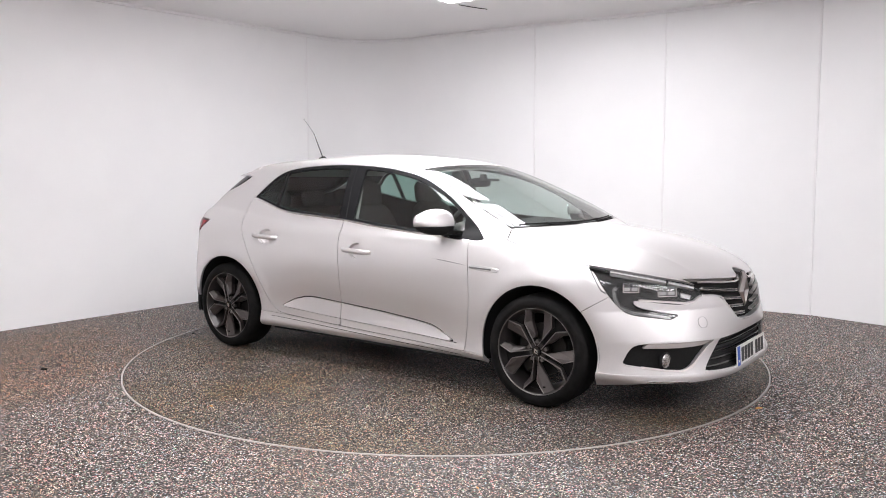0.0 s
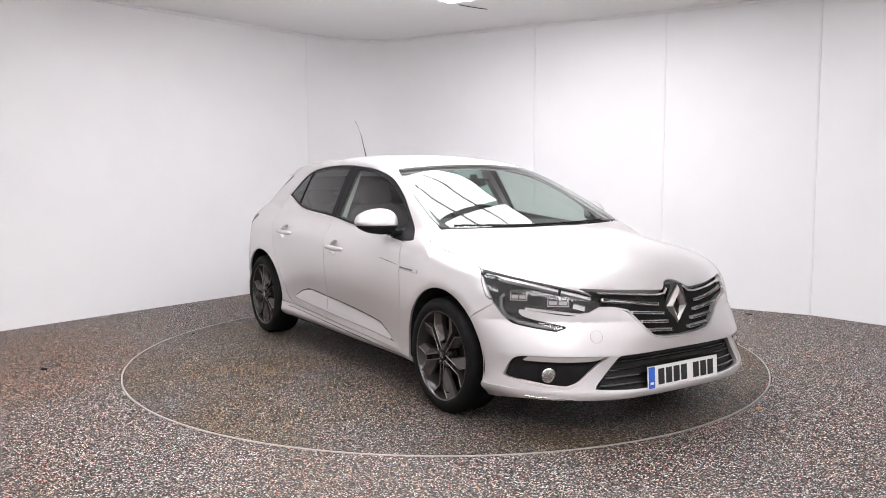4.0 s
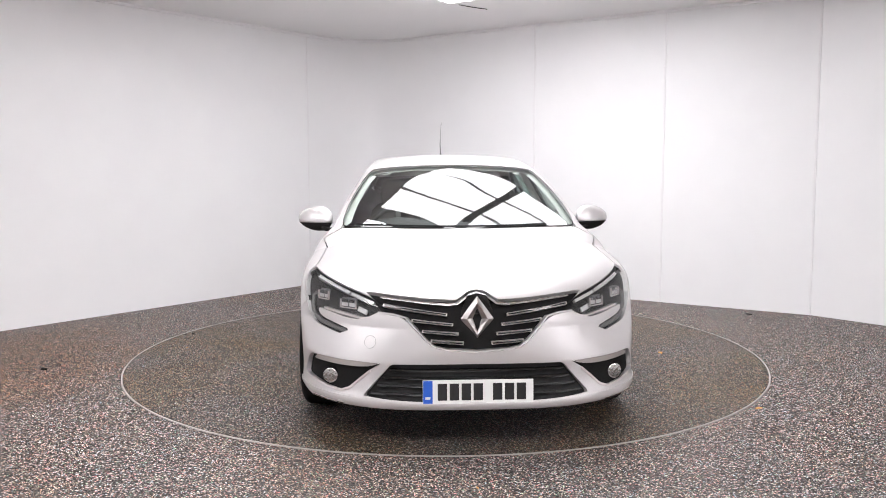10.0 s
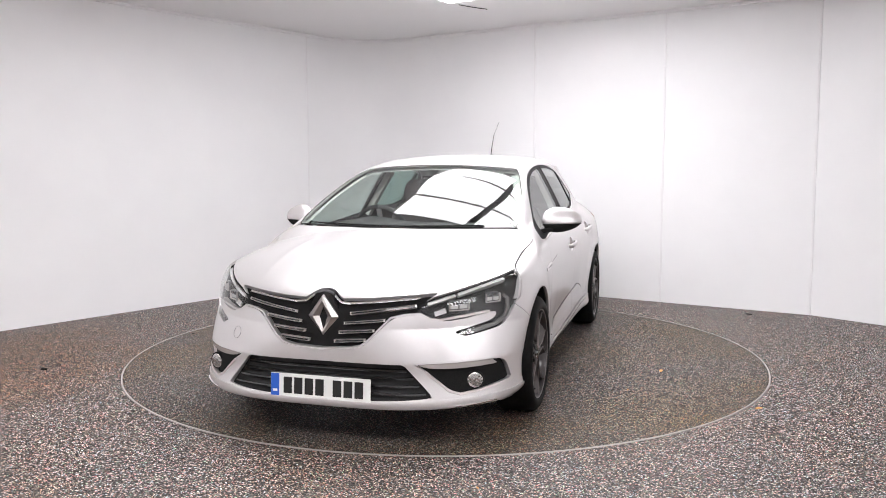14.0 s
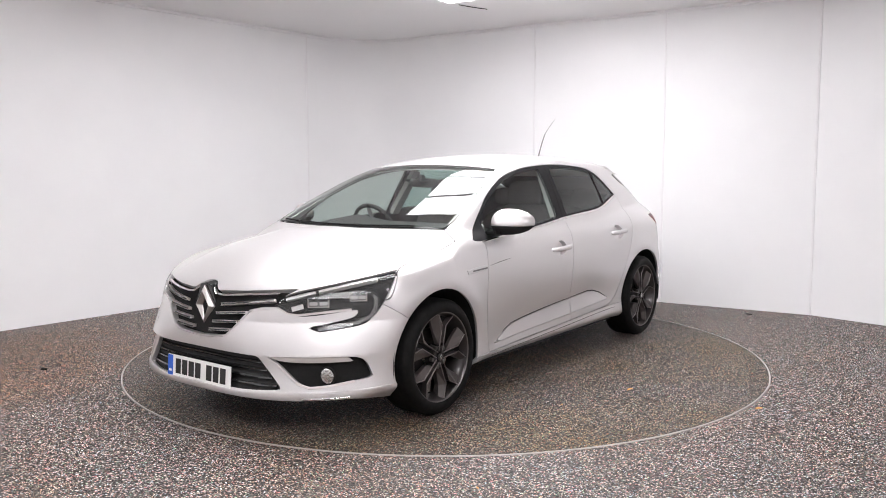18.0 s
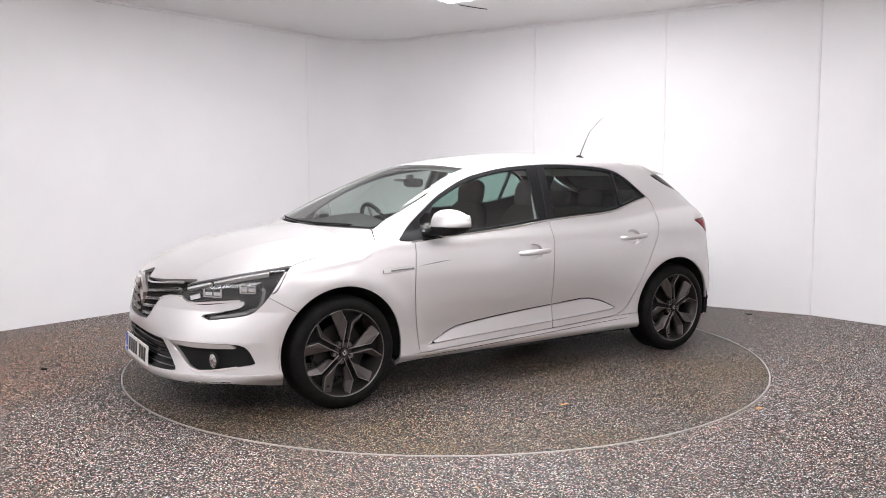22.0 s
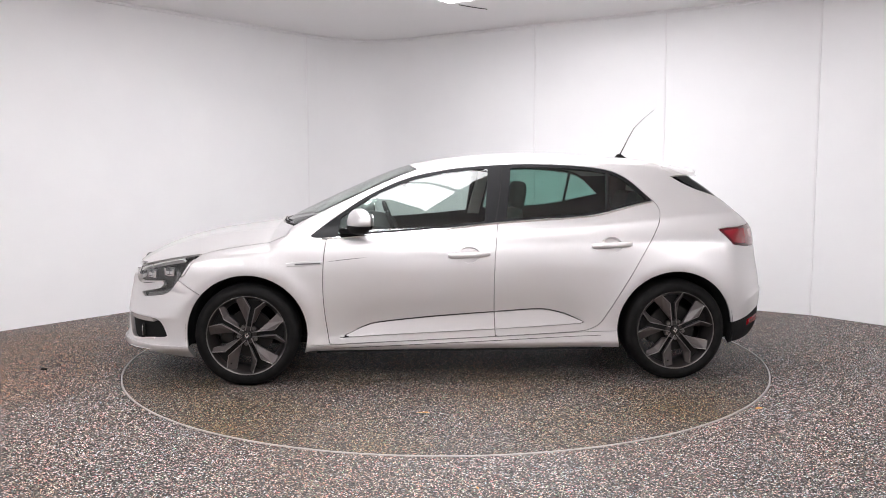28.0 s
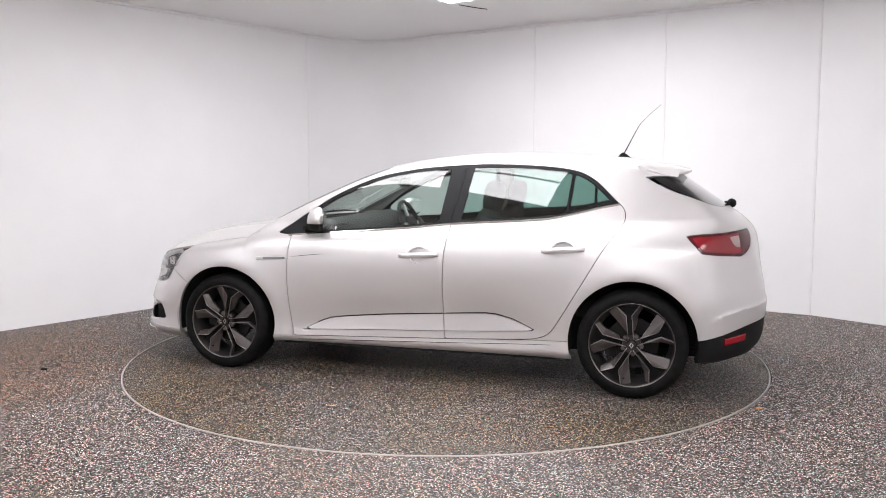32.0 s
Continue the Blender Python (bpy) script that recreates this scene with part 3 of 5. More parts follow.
# ---------------------------------------------------------------- panels from the skin
def panel(name, v, f, mat, parent=None, depth=0.012, offset=0.0, both=False, mirror=False, label="", back=False):
    """A panel of the skin with its edges turned in by depth; offset lifts it out (or sinks it). both: joined with its mirror image."""
    parent = parent or CAR
    n = skin_normal(v)
    e = np.concatenate([f[:, [0, 1]], f[:, [1, 2]], f[:, [2, 0]]])
    key = np.sort(e, 1)
    _u, idx, cnt = np.unique(key, axis=0, return_index=True, return_counts=True)
    rim = e[idx[cnt == 1]]
    rim = rim[~((np.abs(v[rim[:, 0], 1]) < 1e-4) & (np.abs(v[rim[:, 1], 1]) < 1e-4))]
    top = v + n * offset
    low = top - n * depth
    k = len(v)
    a, b = rim[:, 0], rim[:, 1]
    m = len(rim)
    w = np.concatenate([top[a], top[b], low[b], low[a]])
    i = np.arange(m)
    wn = np.cross(low[a] - top[a], top[b] - top[a])
    wn /= np.maximum(np.linalg.norm(wn, axis=1, keepdims=True), 1e-9)
    verts = np.concatenate([top, w])
    norms = np.concatenate([n, wn, wn, wn, wn])
    walls = np.concatenate([np.stack([k + i, k + 3 * m + i, k + 2 * m + i], 1), np.stack([k + i, k + 2 * m + i, k + m + i], 1)])
    faces = np.concatenate([f, walls])
    if back:
        faces = np.concatenate([faces, f[:, ::-1] + len(verts)])
        verts = np.concatenate([verts, low])
        norms = np.concatenate([norms, -n])
    flip = np.array((1, -1, 1))
    if mirror:
        verts, norms, faces = verts * flip, norms * flip, faces[:, ::-1]
    if both:
        c = len(verts)
        verts, norms, faces = np.concatenate([verts, verts * flip]), np.concatenate([norms, norms * flip]), np.concatenate([faces, faces[:, ::-1] + c])
    me = bpy.data.meshes.new(name)
    me.vertices.add(len(verts))
    me.vertices.foreach_set("co", verts.astype(np.float32).ravel())
    me.loops.add(len(faces) * 3)
    me.loops.foreach_set("vertex_index", faces.astype(np.int32).ravel())
    me.polygons.add(len(faces))
    me.polygons.foreach_set("loop_start", np.arange(0, len(faces) * 3, 3, dtype=np.int32))
    me.polygons.foreach_set("use_smooth", np.ones(len(faces), bool))
    me.update(calc_edges=True)
    me.validate()
    if len(me.vertices) == len(norms):
        me.normals_split_custom_set_from_vertices(norms.astype(np.float32))
    me.materials.append(mat)
    return part(name, me, None, parent, label)


def pair(name, v, f, mat, **kw):
    """The same panel on the car's left and right."""
    if not len(f):
        return None, None
    return panel(name, v, f, mat, **kw), panel(name, v, f, mat, mirror=True, **kw)


def on_side(x, z):
    """The skin's half width at x, z."""
    x, z = np.atleast_1d(np.asarray(x, float)), np.atleast_1d(np.asarray(z, float))
    eye = np.stack([x, np.full(len(x), 0.2), z], 1)
    return 0.2 + meet(eye, np.tile([0.0, 1.0, 0.0], (len(x), 1)))


def on_front(y, z):
    y, z = np.atleast_1d(np.asarray(y, float)), np.atleast_1d(np.asarray(z, float))
    eye = np.stack([np.full(len(y), 0.1), y, z], 1)
    return 0.1 + meet(eye, np.tile([1.0, 0.0, 0.0], (len(y), 1)))


def side_points(pts):
    pts = np.array(pts, float)
    return np.stack([pts[:, 0], on_side(pts[:, 0], pts[:, 1]), pts[:, 1]], 1)


def front_points(pts):
    pts = np.array(pts, float)
    return np.stack([on_front(pts[:, 0], pts[:, 1]), pts[:, 0], pts[:, 1]], 1)


def dense(p, step=0.02):
    """More points along a path."""
    p = np.array(p, float)
    out = [p[:1]]
    for a, b in zip(p[:-1], p[1:]):
        k = max(1, int(np.linalg.norm(b - a) / step))
        t = (np.arange(1, k + 1) / k)[:, None]
        out.append(a + (b - a) * t)
    return np.concatenate(out)


def strip(name, path, half, lift, depth, mat, parent=None, mirror=False, label="", taper=0.0):
    """A bar that runs along the skin: half its width across, lifted out and sunk in."""
    p = np.array(path, float)
    n = skin_normal(p)
    t = np.gradient(p, axis=0)
    b = np.cross(n, t)
    b /= np.maximum(np.linalg.norm(b, axis=1, keepdims=True), 1e-9)
    k = len(p)
    h = np.full(k, half)
    if taper:
        h = half * (1 - taper * np.abs(np.linspace(-1, 1, k)) ** 2)
    h = h[:, None]
    c = [p + b * h - n * depth, p + b * h + n * lift * 0.6, p + b * h * 0.7 + n * lift, p - b * h * 0.7 + n * lift, p - b * h + n * lift * 0.6, p - b * h - n * depth]
    v = np.stack(c, 1).reshape(-1, 3)
    if mirror:
        v = v * (1, -1, 1)
    f = []
    for i in range(k - 1):
        for j in range(6):
            q = (6 * i + j, 6 * i + (j + 1) % 6, 6 * i + 6 + (j + 1) % 6, 6 * i + 6 + j)
            f.append(q[::-1] if not mirror else q)
    f.append(tuple(range(6)))
    f.append(tuple(6 * k - 6 + j for j in range(6))[::-1])
    return part(name, mesh_of(name, v, f, mat), None, parent or CAR, label)


# outlines, in metres: side ones (x, z), front ones (y, z), upper ones (x, y), lamp ones (across the corner, z)
DLO = soften([(-0.383, 0.919, 1), (-0.476, 0.988), (-0.562, 1.049), (-0.649, 1.107), (-0.737, 1.163), (-0.844, 1.215),
              (-0.952, 1.261), (-1.061, 1.293), (-1.171, 1.314), (-1.28, 1.332), (-1.391, 1.343), (-1.538, 1.353),
              (-1.686, 1.360), (-1.834, 1.360), (-2.019, 1.353), (-2.168, 1.341), (-2.278, 1.325), (-2.35, 1.303),
              (-2.42, 1.263), (-2.486, 1.205), (-2.536, 1.154), (-2.573, 1.122, 1), (-2.472, 1.105), (-2.357, 1.077),
              (-2.243, 1.050), (-2.15, 1.034), (-1.985, 1.021), (-1.804, 1.012), (-1.545, 0.996), (-1.267, 0.967),
              (-0.985, 0.945), (-0.74, 0.930), (-0.567, 0.918), (-0.463, 0.909)])
FRONT_PANE = soften([(-0.56, 0.930, 1), (-0.575, 1.030, 1), (-0.66, 1.092), (-0.75, 1.147), (-0.86, 1.198), (-0.96, 1.240),
                     (-1.065, 1.272), (-1.175, 1.294), (-1.285, 1.312), (-1.39, 1.323), (-1.512, 1.332, 1), (-1.476, 1.002, 1),
                     (-1.267, 0.981), (-0.985, 0.958), (-0.74, 0.942)])
REAR_PANE = soften([(-1.612, 1.016, 1), (-1.660, 1.336, 1), (-1.83, 1.340), (-2.02, 1.334), (-2.17, 1.321), (-2.280, 1.306, 1),
                    (-2.258, 1.068, 1), (-2.15, 1.048), (-1.985, 1.035), (-1.804, 1.026)])
QUARTER_PANE = soften([(-2.300, 1.300, 1), (-2.345, 1.284), (-2.405, 1.248), (-2.47, 1.190), (-2.515, 1.146), (-2.535, 1.128, 1),
                       (-2.46, 1.115), (-2.357, 1.091), (-2.280, 1.073, 1)])
SCREEN = soften([(-0.140, -0.3, 1), (-0.140, 0.0), (-0.152, 0.2), (-0.186, 0.4), (-0.232, 0.57), (-0.285, 0.700, 1), (-0.35, 0.706),
                 (-0.424, 0.701), (-0.55, 0.680), (-0.647, 0.662), (-0.736, 0.640), (-0.88, 0.602), (-0.98, 0.572),
                 (-1.055, 0.540, 1), (-1.030, 0.42), (-1.010, 0.25), (-1.0, 0.0), (-1.0, -0.3, 1)])
COWL = soften([(-0.131, -0.3, 1), (-0.131, 0.0), (-0.143, 0.2), (-0.177, 0.4), (-0.223, 0.57), (-0.276, 0.705, 1), (-0.285, 0.715, 1), (-0.9, 0.5, 1), (-0.9, -0.3, 1)])
BONNET = soften([(1.2, -0.3, 1), (1.2, 0.95, 1), (-0.20, 0.95, 1), (-0.258, 0.752, 1), (-0.276, 0.705, 1), (-0.223, 0.57), (-0.177, 0.4), (-0.143, 0.2), (-0.131, 0.0), (-0.131, -0.3, 1)])
REAR_GLASS = soften([(-0.2, 1.093, 1), (0.0, 1.094), (0.41, 1.099), (0.53, 1.116), (0.602, 1.138), (0.613, 1.180), (0.597, 1.234),
                     (0.577, 1.282, 1), (-0.2, 1.300, 1)])


# bonnet shut line: height less half width along the wing, and the lowest edge over lamp and grille
bonnet_edge = spline((-0.6, 0.19), (-0.30, 0.125), (-0.207, 0.107), (-0.042, 0.083), (0.131, 0.048), (0.233, 0.017), (0.29, -0.03), (0.36, -0.15), (0.45, -0.25), (1.2, -0.25))
bonnet_low = spline((-0.6, 0.60), (0.20, 0.60), (0.30, 0.64), (0.38, 0.675), (0.5, 0.675), (1.2, 0.675))


def lamp_u(x, y):
    return (y - x) * 0.7071


def lamp_outline(pts):
    return soften([(lamp_u(p[0], p[1]), *p[2:]) for p in pts])


HEADLAMP = lamp_outline([(0.790, 0.452, 0.660, 1), (0.765, 0.475, 0.688), (0.714, 0.526, 0.716), (0.618, 0.628, 0.742), (0.477, 0.732, 0.774),
                         (0.290, 0.822, 0.806, 1), (0.365, 0.850, 0.725), (0.420, 0.842, 0.650), (0.473, 0.813, 0.586), (0.512, 0.786, 0.563),
                         (0.601, 0.713, 0.548), (0.667, 0.648, 0.536, 1), (0.704, 0.604, 0.557, 1), (0.650, 0.664, 0.571), (0.564, 0.742, 0.591),
                         (0.530, 0.768, 0.606), (0.513, 0.777, 0.640, 1), (0.595, 0.709, 0.630), (0.693, 0.609, 0.611), (0.750, 0.533, 0.614)])
GRILLE = soften([(-0.1, 0.760, 1), (0.0, 0.760), (0.042, 0.754), (0.077, 0.729), (0.10, 0.717, 1), (0.224, 0.721), (0.368, 0.730), (0.53, 0.740, 1),
                 (0.46, 0.69, 1), (0.476, 0.668, 1), (0.495, 0.648, 1), (0.40, 0.645), (0.342, 0.631), (0.285, 0.571), (0.239, 0.523), (0.202, 0.497),
                 (0.147, 0.485), (0.0, 0.476), (-0.1, 0.476, 1)])
INTAKE = soften([(-0.1, 0.420, 1), (0.24, 0.419), (0.406, 0.416, 1), (0.465, 0.348), (0.542, 0.263, 1), (0.46, 0.256), (0.286, 0.248), (-0.1, 0.245, 1)])
FOG = soften([(0.458, 0.417, 1), (0.55, 0.420), (0.66, 0.418), (0.77, 0.417), (0.812, 0.412), (0.828, 0.38), (0.842, 0.306, 1), (0.77, 0.290), (0.70, 0.277),
              (0.655, 0.275), (0.61, 0.293), (0.564, 0.336), (0.51, 0.385)])
FOG_STRIP = soften([(0.458, 0.417, 1), (0.55, 0.420), (0.66, 0.418), (0.775, 0.417, 1), (0.795, 0.392, 1), (0.66, 0.390), (0.52, 0.396)])
FRONT_DOOR = soften([(-0.498, 0.96, 1), (-0.475, 0.814), (-0.468, 0.711), (-0.465, 0.571), (-0.476, 0.428), (-0.503, 0.248, 1), (-1.015, 0.265),
                     (-1.536, 0.284, 1), (-1.532, 0.331), (-1.528, 0.414), (-1.525, 0.523), (-1.526, 0.701), (-1.538, 0.874), (-1.567, 1.05, 1)])
REAR_DOOR = soften([(-1.567, 1.05, 1), (-1.538, 0.874), (-1.526, 0.701), (-1.525, 0.523), (-1.528, 0.414), (-1.532, 0.331), (-1.536, 0.284, 1),
                    (-2.046, 0.307), (-2.135, 0.324), (-2.188, 0.353), (-2.228, 0.408), (-2.304, 0.535), (-2.389, 0.677), (-2.479, 0.834),
                    (-2.547, 0.936), (-2.596, 0.995), (-2.611, 1.043), (-2.602, 1.089), (-2.573, 1.122, 1), (-2.40, 1.14, 1)])
MOULDING = soften([(-0.563, 0.290, 1), (-0.70, 0.353), (-0.77, 0.377), (-0.911, 0.393), (-1.121, 0.412), (-1.333, 0.427), (-1.531, 0.439),
                   (-1.793, 0.455), (-1.865, 0.450), (-1.972, 0.424), (-2.106, 0.366, 1), (-1.974, 0.354), (-1.532, 0.331), (-0.91, 0.307)])
WING = soften([(-0.498, 0.915, 1), (-0.383, 0.921, 1), (-0.25, 0.93, 1), (-0.2, 1.2, 1), (1.2, 1.2, 1), (1.2, 0.0, 1), (-0.36, 0.0, 1), (-0.36, 0.245, 1),
               (-0.503, 0.248, 1), (-0.476, 0.428), (-0.465, 0.571), (-0.468, 0.711), (-0.475, 0.814)])
BUMPER = soften([(0.415, 0.657, 1), (0.268, 0.565, 1), (0.15, 0.50, 1), (0.15, 0.0, 1), (1.2, 0.0, 1), (1.2, 0.9, 1), (0.42, 0.9, 1)])
SILL = soften([(-0.30, 0.0, 1), (-0.30, 0.245, 1), (-0.503, 0.247, 1), (-1.536, 0.283, 1), (-2.046, 0.306, 1), (-2.36, 0.318, 1), (-2.36, 0.0, 1)])
TAIL_LAMP = soften([((-x - y) * 0.7071, z, *k) for x, y, z, *k in (
    (-2.955, 0.810, 0.947, 1), (-3.02, 0.79, 0.956), (-3.172, 0.695, 0.964), (-3.325, 0.430, 0.972, 1), (-3.318, 0.50, 0.86),
    (-3.262, 0.605, 0.822, 1), (-3.124, 0.792, 0.838), (-3.040, 0.848, 0.852, 1), (-2.988, 0.838, 0.905))])
REAR_APRON = soften([(-2.96, 0.352, 1), (-3.04, 0.357), (-3.166, 0.381), (-3.261, 0.410), (-3.366, 0.430), (-3.7, 0.436, 1), (-3.7, 0.0, 1), (-2.96, 0.0, 1)])
HANDLES = ((-1.240, -1.500, 0.795, 0.806), (-2.135, -2.392, 0.848, 0.862))


def cut(v, f, field, gap=0.002):
    """Splits a mesh by a field: the part within, the part without, with a gap between them."""
    return clip(v, f, field - gap), clip(v, f, -field - gap)


def build_body():
    v, f = skin_grid()
    v, f = clip(v, f, v[:, 2] - 0.172 - 0.040 * np.clip((v[:, 0] - 0.34) / 0.25, 0, 1) - 0.053 * np.clip((-2.85 - v[:, 0]) / 0.05, 0, 1) - 0.038 * np.clip((v[:, 0] + 2.42) / 0.1, 0, 1) * np.clip((-0.28 - v[:, 0]) / 0.1, 0, 1))
    for wx in (0.0, -WHEELBASE):
        s = np.hypot(v[:, 0] - wx, v[:, 2] - 0.322) - 0.368
        v, f = clip(v, f, np.where(v[:, 1] > 0.45, s, 1.0))

    def far(cond, s):
        return np.where(cond, s, -1.0)

    # side windows
    (dv, df), (v, f) = cut(v, f, far(v[:, 1] > 0.3, inside(DLO, v[:, 0], v[:, 2])), 0.0015)
    for name, poly, mat, label in (("front_side_window", FRONT_PANE, CLEAR_TINT, "green-tinted clear side glass"),
                                   ("rear_side_window", REAR_PANE, PRIVACY, "dark privacy-tinted side glass"),
                                   ("quarter_window", QUARTER_PANE, PRIVACY, "dark privacy-tinted quarter glass")):
        (gv, gf), (dv, df) = cut(dv, df, inside(poly, dv[:, 0], dv[:, 2]), 0.0)
        for g in pair(name, gv, gf, mat, depth=0.004, offset=-0.003, label=label):
            g.visible_shadow = False
    pair("window_surround", dv, df, SURROUND, depth=0.02, offset=-0.001, label="black window surround and pillar cover")
    # windscreen and its black border
    (gv, gf), (v, f) = cut(v, f, far(v[:, 0] > -1.2, np.minimum(inside(SCREEN, v[:, 0], v[:, 1]), v[:, 2] - 0.94)), 0.0015)
    edge = inside(SCREEN, gv[:, 0], gv[:, 1]) - 0.0035 - 0.0095 * bump(gv[:, 0], -0.18, 0.10)
    (gv, gf), (bv, bf) = cut(gv, gf, edge, 0.0)
    g = panel("windscreen", gv, gf, SCREEN_GLASS, depth=0.004, both=True, label="clear green-tinted windscreen glass")
    g.visible_shadow = False
    panel("windscreen_border", bv, bf, SCREEN_FRIT, depth=0.004, both=True, label="black printed edge of the windscreen")
    # rear window
    (gv, gf), (v, f) = cut(v, f, far(v[:, 0] < -2.70, inside(REAR_GLASS, v[:, 1], v[:, 2])), 0.002)
    panel("rear_window", gv, gf, GLOSS_BLACK, depth=0.01, offset=-0.002, both=True, label="dark tinted rear window glass")
    # headlamps
    (hv, hf), (v, f) = cut(v, f, far((v[:, 0] > 0.1) & (v[:, 1] > 0.2), inside(HEADLAMP, lamp_u(v[:, 0], v[:, 1]), v[:, 2])), 0.002)
    for k, lamp in enumerate(pair("headlamp", hv, hf, LAMP_BACK, depth=0.01, offset=-0.045, label="dark headlamp with light-guide hook")):
        g = panel("lens", hv, hf, LENS, parent=lamp, depth=0.035, offset=-0.001, mirror=bool(k), label="clear lamp cover")
        g.visible_shadow = False
        headlamp_inside(lamp, bool(k))
    # grille, intake and fog-lamp pockets
    fr = (v[:, 0] > 0.5)
    (gv, gf), (v, f) = cut(v, f, far(fr, inside(GRILLE, v[:, 1], v[:, 2])), 0.001)
    panel("grille_backing", gv, gf, TRIM_BLACK, depth=0.03, offset=-0.030, both=True, label="gloss black radiator grille")
    (gv, gf), (v, f) = cut(v, f, far(v[:, 0] > 0.5, inside(INTAKE, v[:, 1], v[:, 2])), 0.001)
    panel("intake_backing", gv, gf, TRIM_BLACK, depth=0.02, offset=-0.050, both=True, label="black lower air intake")
    (gv, gf), (v, f) = cut(v, f, far((v[:, 0] > 0.3) & (v[:, 1] > 0.3), inside(FOG, v[:, 1], v[:, 2])), 0.001)
    (sv, sf), (gv, gf) = cut(gv, gf, inside(FOG_STRIP, gv[:, 1], gv[:, 2]), 0.0)
    pair("fog_lamp_pocket", gv, gf, TRIM_BLACK, depth=0.02, offset=-0.022, label="black fog-lamp pocket")
    pair("indicator_frame", sv, sf, AMBER_CLEAR, depth=0.02, offset=-0.002, label="clear silvery front indicator lens")
    # sunk black strip for the dark gap between bonnet and lamp
    u = lamp_u(v[:, 0], v[:, 1])
    s = np.minimum(inside(HEADLAMP, u, v[:, 2]) + 0.010, (v[:, 2] - 0.672 - (u + 0.20) * 0.2) * 0.9)
    (gv, gf), (v, f) = cut(v, f, far((v[:, 0] > 0.2) & (v[:, 1] > 0.2), s), 0.0)
    pair("bonnet_gap_strip", gv, gf, WELL_BLACK, depth=0.01, offset=-0.012)
    # bonnet and scuttle
    (gv, gf), (v, f) = cut(v, f, far((v[:, 0] > -0.6) & (v[:, 2] > 0.60), np.minimum(inside(BONNET, v[:, 0], v[:, 1]), np.minimum((v[:, 2] - v[:, 1] - bonnet_edge(v[:, 0])) * 0.7071, v[:, 2] - bonnet_low(v[:, 0])))), 0.0036)
    panel("bonnet", gv, gf, PAINT, depth=0.026, both=True)
    (gv, gf), (v, f) = cut(v, f, far((v[:, 0] > -0.6) & (v[:, 2] > 0.80), inside(COWL, v[:, 0], v[:, 1])), 0.001)
    panel("scuttle", gv, gf, TRIM_BLACK, depth=0.02, offset=-0.018, both=True, label="black plastic panel below the windscreen")
    # tail lamps
    (gv, gf), (v, f) = cut(v, f, far((v[:, 0] < -2.8) & (v[:, 1] > 0.2), inside(TAIL_LAMP, (-v[:, 0] - v[:, 1]) * 0.7071, v[:, 2])), 0.002)
    for k, lamp in enumerate(pair("tail_lamp", gv, gf, RED_DEEP, depth=0.02, offset=0.0, label="red wrap-around tail lamp")):
        u = (-gv[:, 0] - gv[:, 1]) * 0.7071
        s = inside(TAIL_LAMP, u, gv[:, 2]) - 0.014
        iv, jf = clip(gv, gf, s)
        u = (-iv[:, 0] - iv[:, 1]) * 0.7071
        iv, jf = clip(iv, jf, 1.868 - u)
        u = (-iv[:, 0] - iv[:, 1]) * 0.7071
        clear = inside(soften([(1.772, 0.938, 1), (1.866, 0.944, 1), (1.866, 0.872, 1), (1.835, 0.874, 1), (1.800, 0.893, 1), (1.786, 0.912, 1)], 0), u, iv[:, 2])
        (cv, cf), (iv, jf) = cut(iv, jf, clear, 0.001)
        panel("inner_lens", iv, jf, RED_LENS, parent=lamp, depth=0.003, offset=0.0025, mirror=bool(k), label="brighter red lens field")
        panel("reversing_lens", cv, cf, CLEAR_REAR, parent=lamp, depth=0.003, offset=0.0025, mirror=bool(k), label="clear pinkish lens field")
    # doors with their handle cups and lower mouldings
    for name, poly in (("front_door", FRONT_DOOR), ("rear_door", REAR_DOOR)):
        (gv, gf), (v, f) = cut(v, f, far(v[:, 1] > 0.3, inside(poly, v[:, 0], v[:, 2])), 0.0022)
        x0, x1, z0, z1 = HANDLES[name == "rear_door"]
        cx, cz = (x0 + x1) / 2, (z0 + z1) / 2
        cup = 0.045 * (1 - np.hypot((gv[:, 0] - cx) / 0.066, (gv[:, 2] - cz) / 0.050))
        (cv, cf), (gv, gf) = cut(gv, gf, cup, 0.0)
        (mv, mf), (gv, gf) = cut(gv, gf, inside(MOULDING, gv[:, 0], gv[:, 2]), 0.002)
        doors = pair(name, gv, gf, PAINT, depth=0.030)
        for k, d in enumerate(doors):
            panel("handle_cup", cv, cf, PAINT, parent=d, depth=0.002, offset=-0.030, mirror=bool(k))
            panel("moulding", mv, mf, PAINT, parent=d, depth=0.014, offset=0.0025, mirror=bool(k), label="raised silver lower door moulding")
            handle(d, x0, x1, z0, z1, bool(k))
    # bumpers, wings, sills and what is left: roof, pillars, rear quarters
    lip = 0.240 + 0.012 * np.clip((v[:, 1] - 0.30) / 0.20, 0, 1) - v[:, 2]
    (gv, gf), (v, f) = cut(v, f, far(v[:, 0] > 0.32, lip), 0.0)
    panel("bumper_lip", gv, gf, PAINT, depth=0.03, offset=0.0065, both=True)
    (gv, gf), (v, f) = cut(v, f, inside(BUMPER, v[:, 0], v[:, 2]), 0.0015)
    panel("front_bumper", gv, gf, PAINT, depth=0.022, both=True)
    (gv, gf), (v, f) = cut(v, f, far(v[:, 0] < -2.9, inside(REAR_APRON, v[:, 0], v[:, 2])), 0.001)
    panel("rear_apron", gv, gf, TRIM_BLACK, depth=0.03, offset=-0.003, both=True, label="black lower rear bumper")
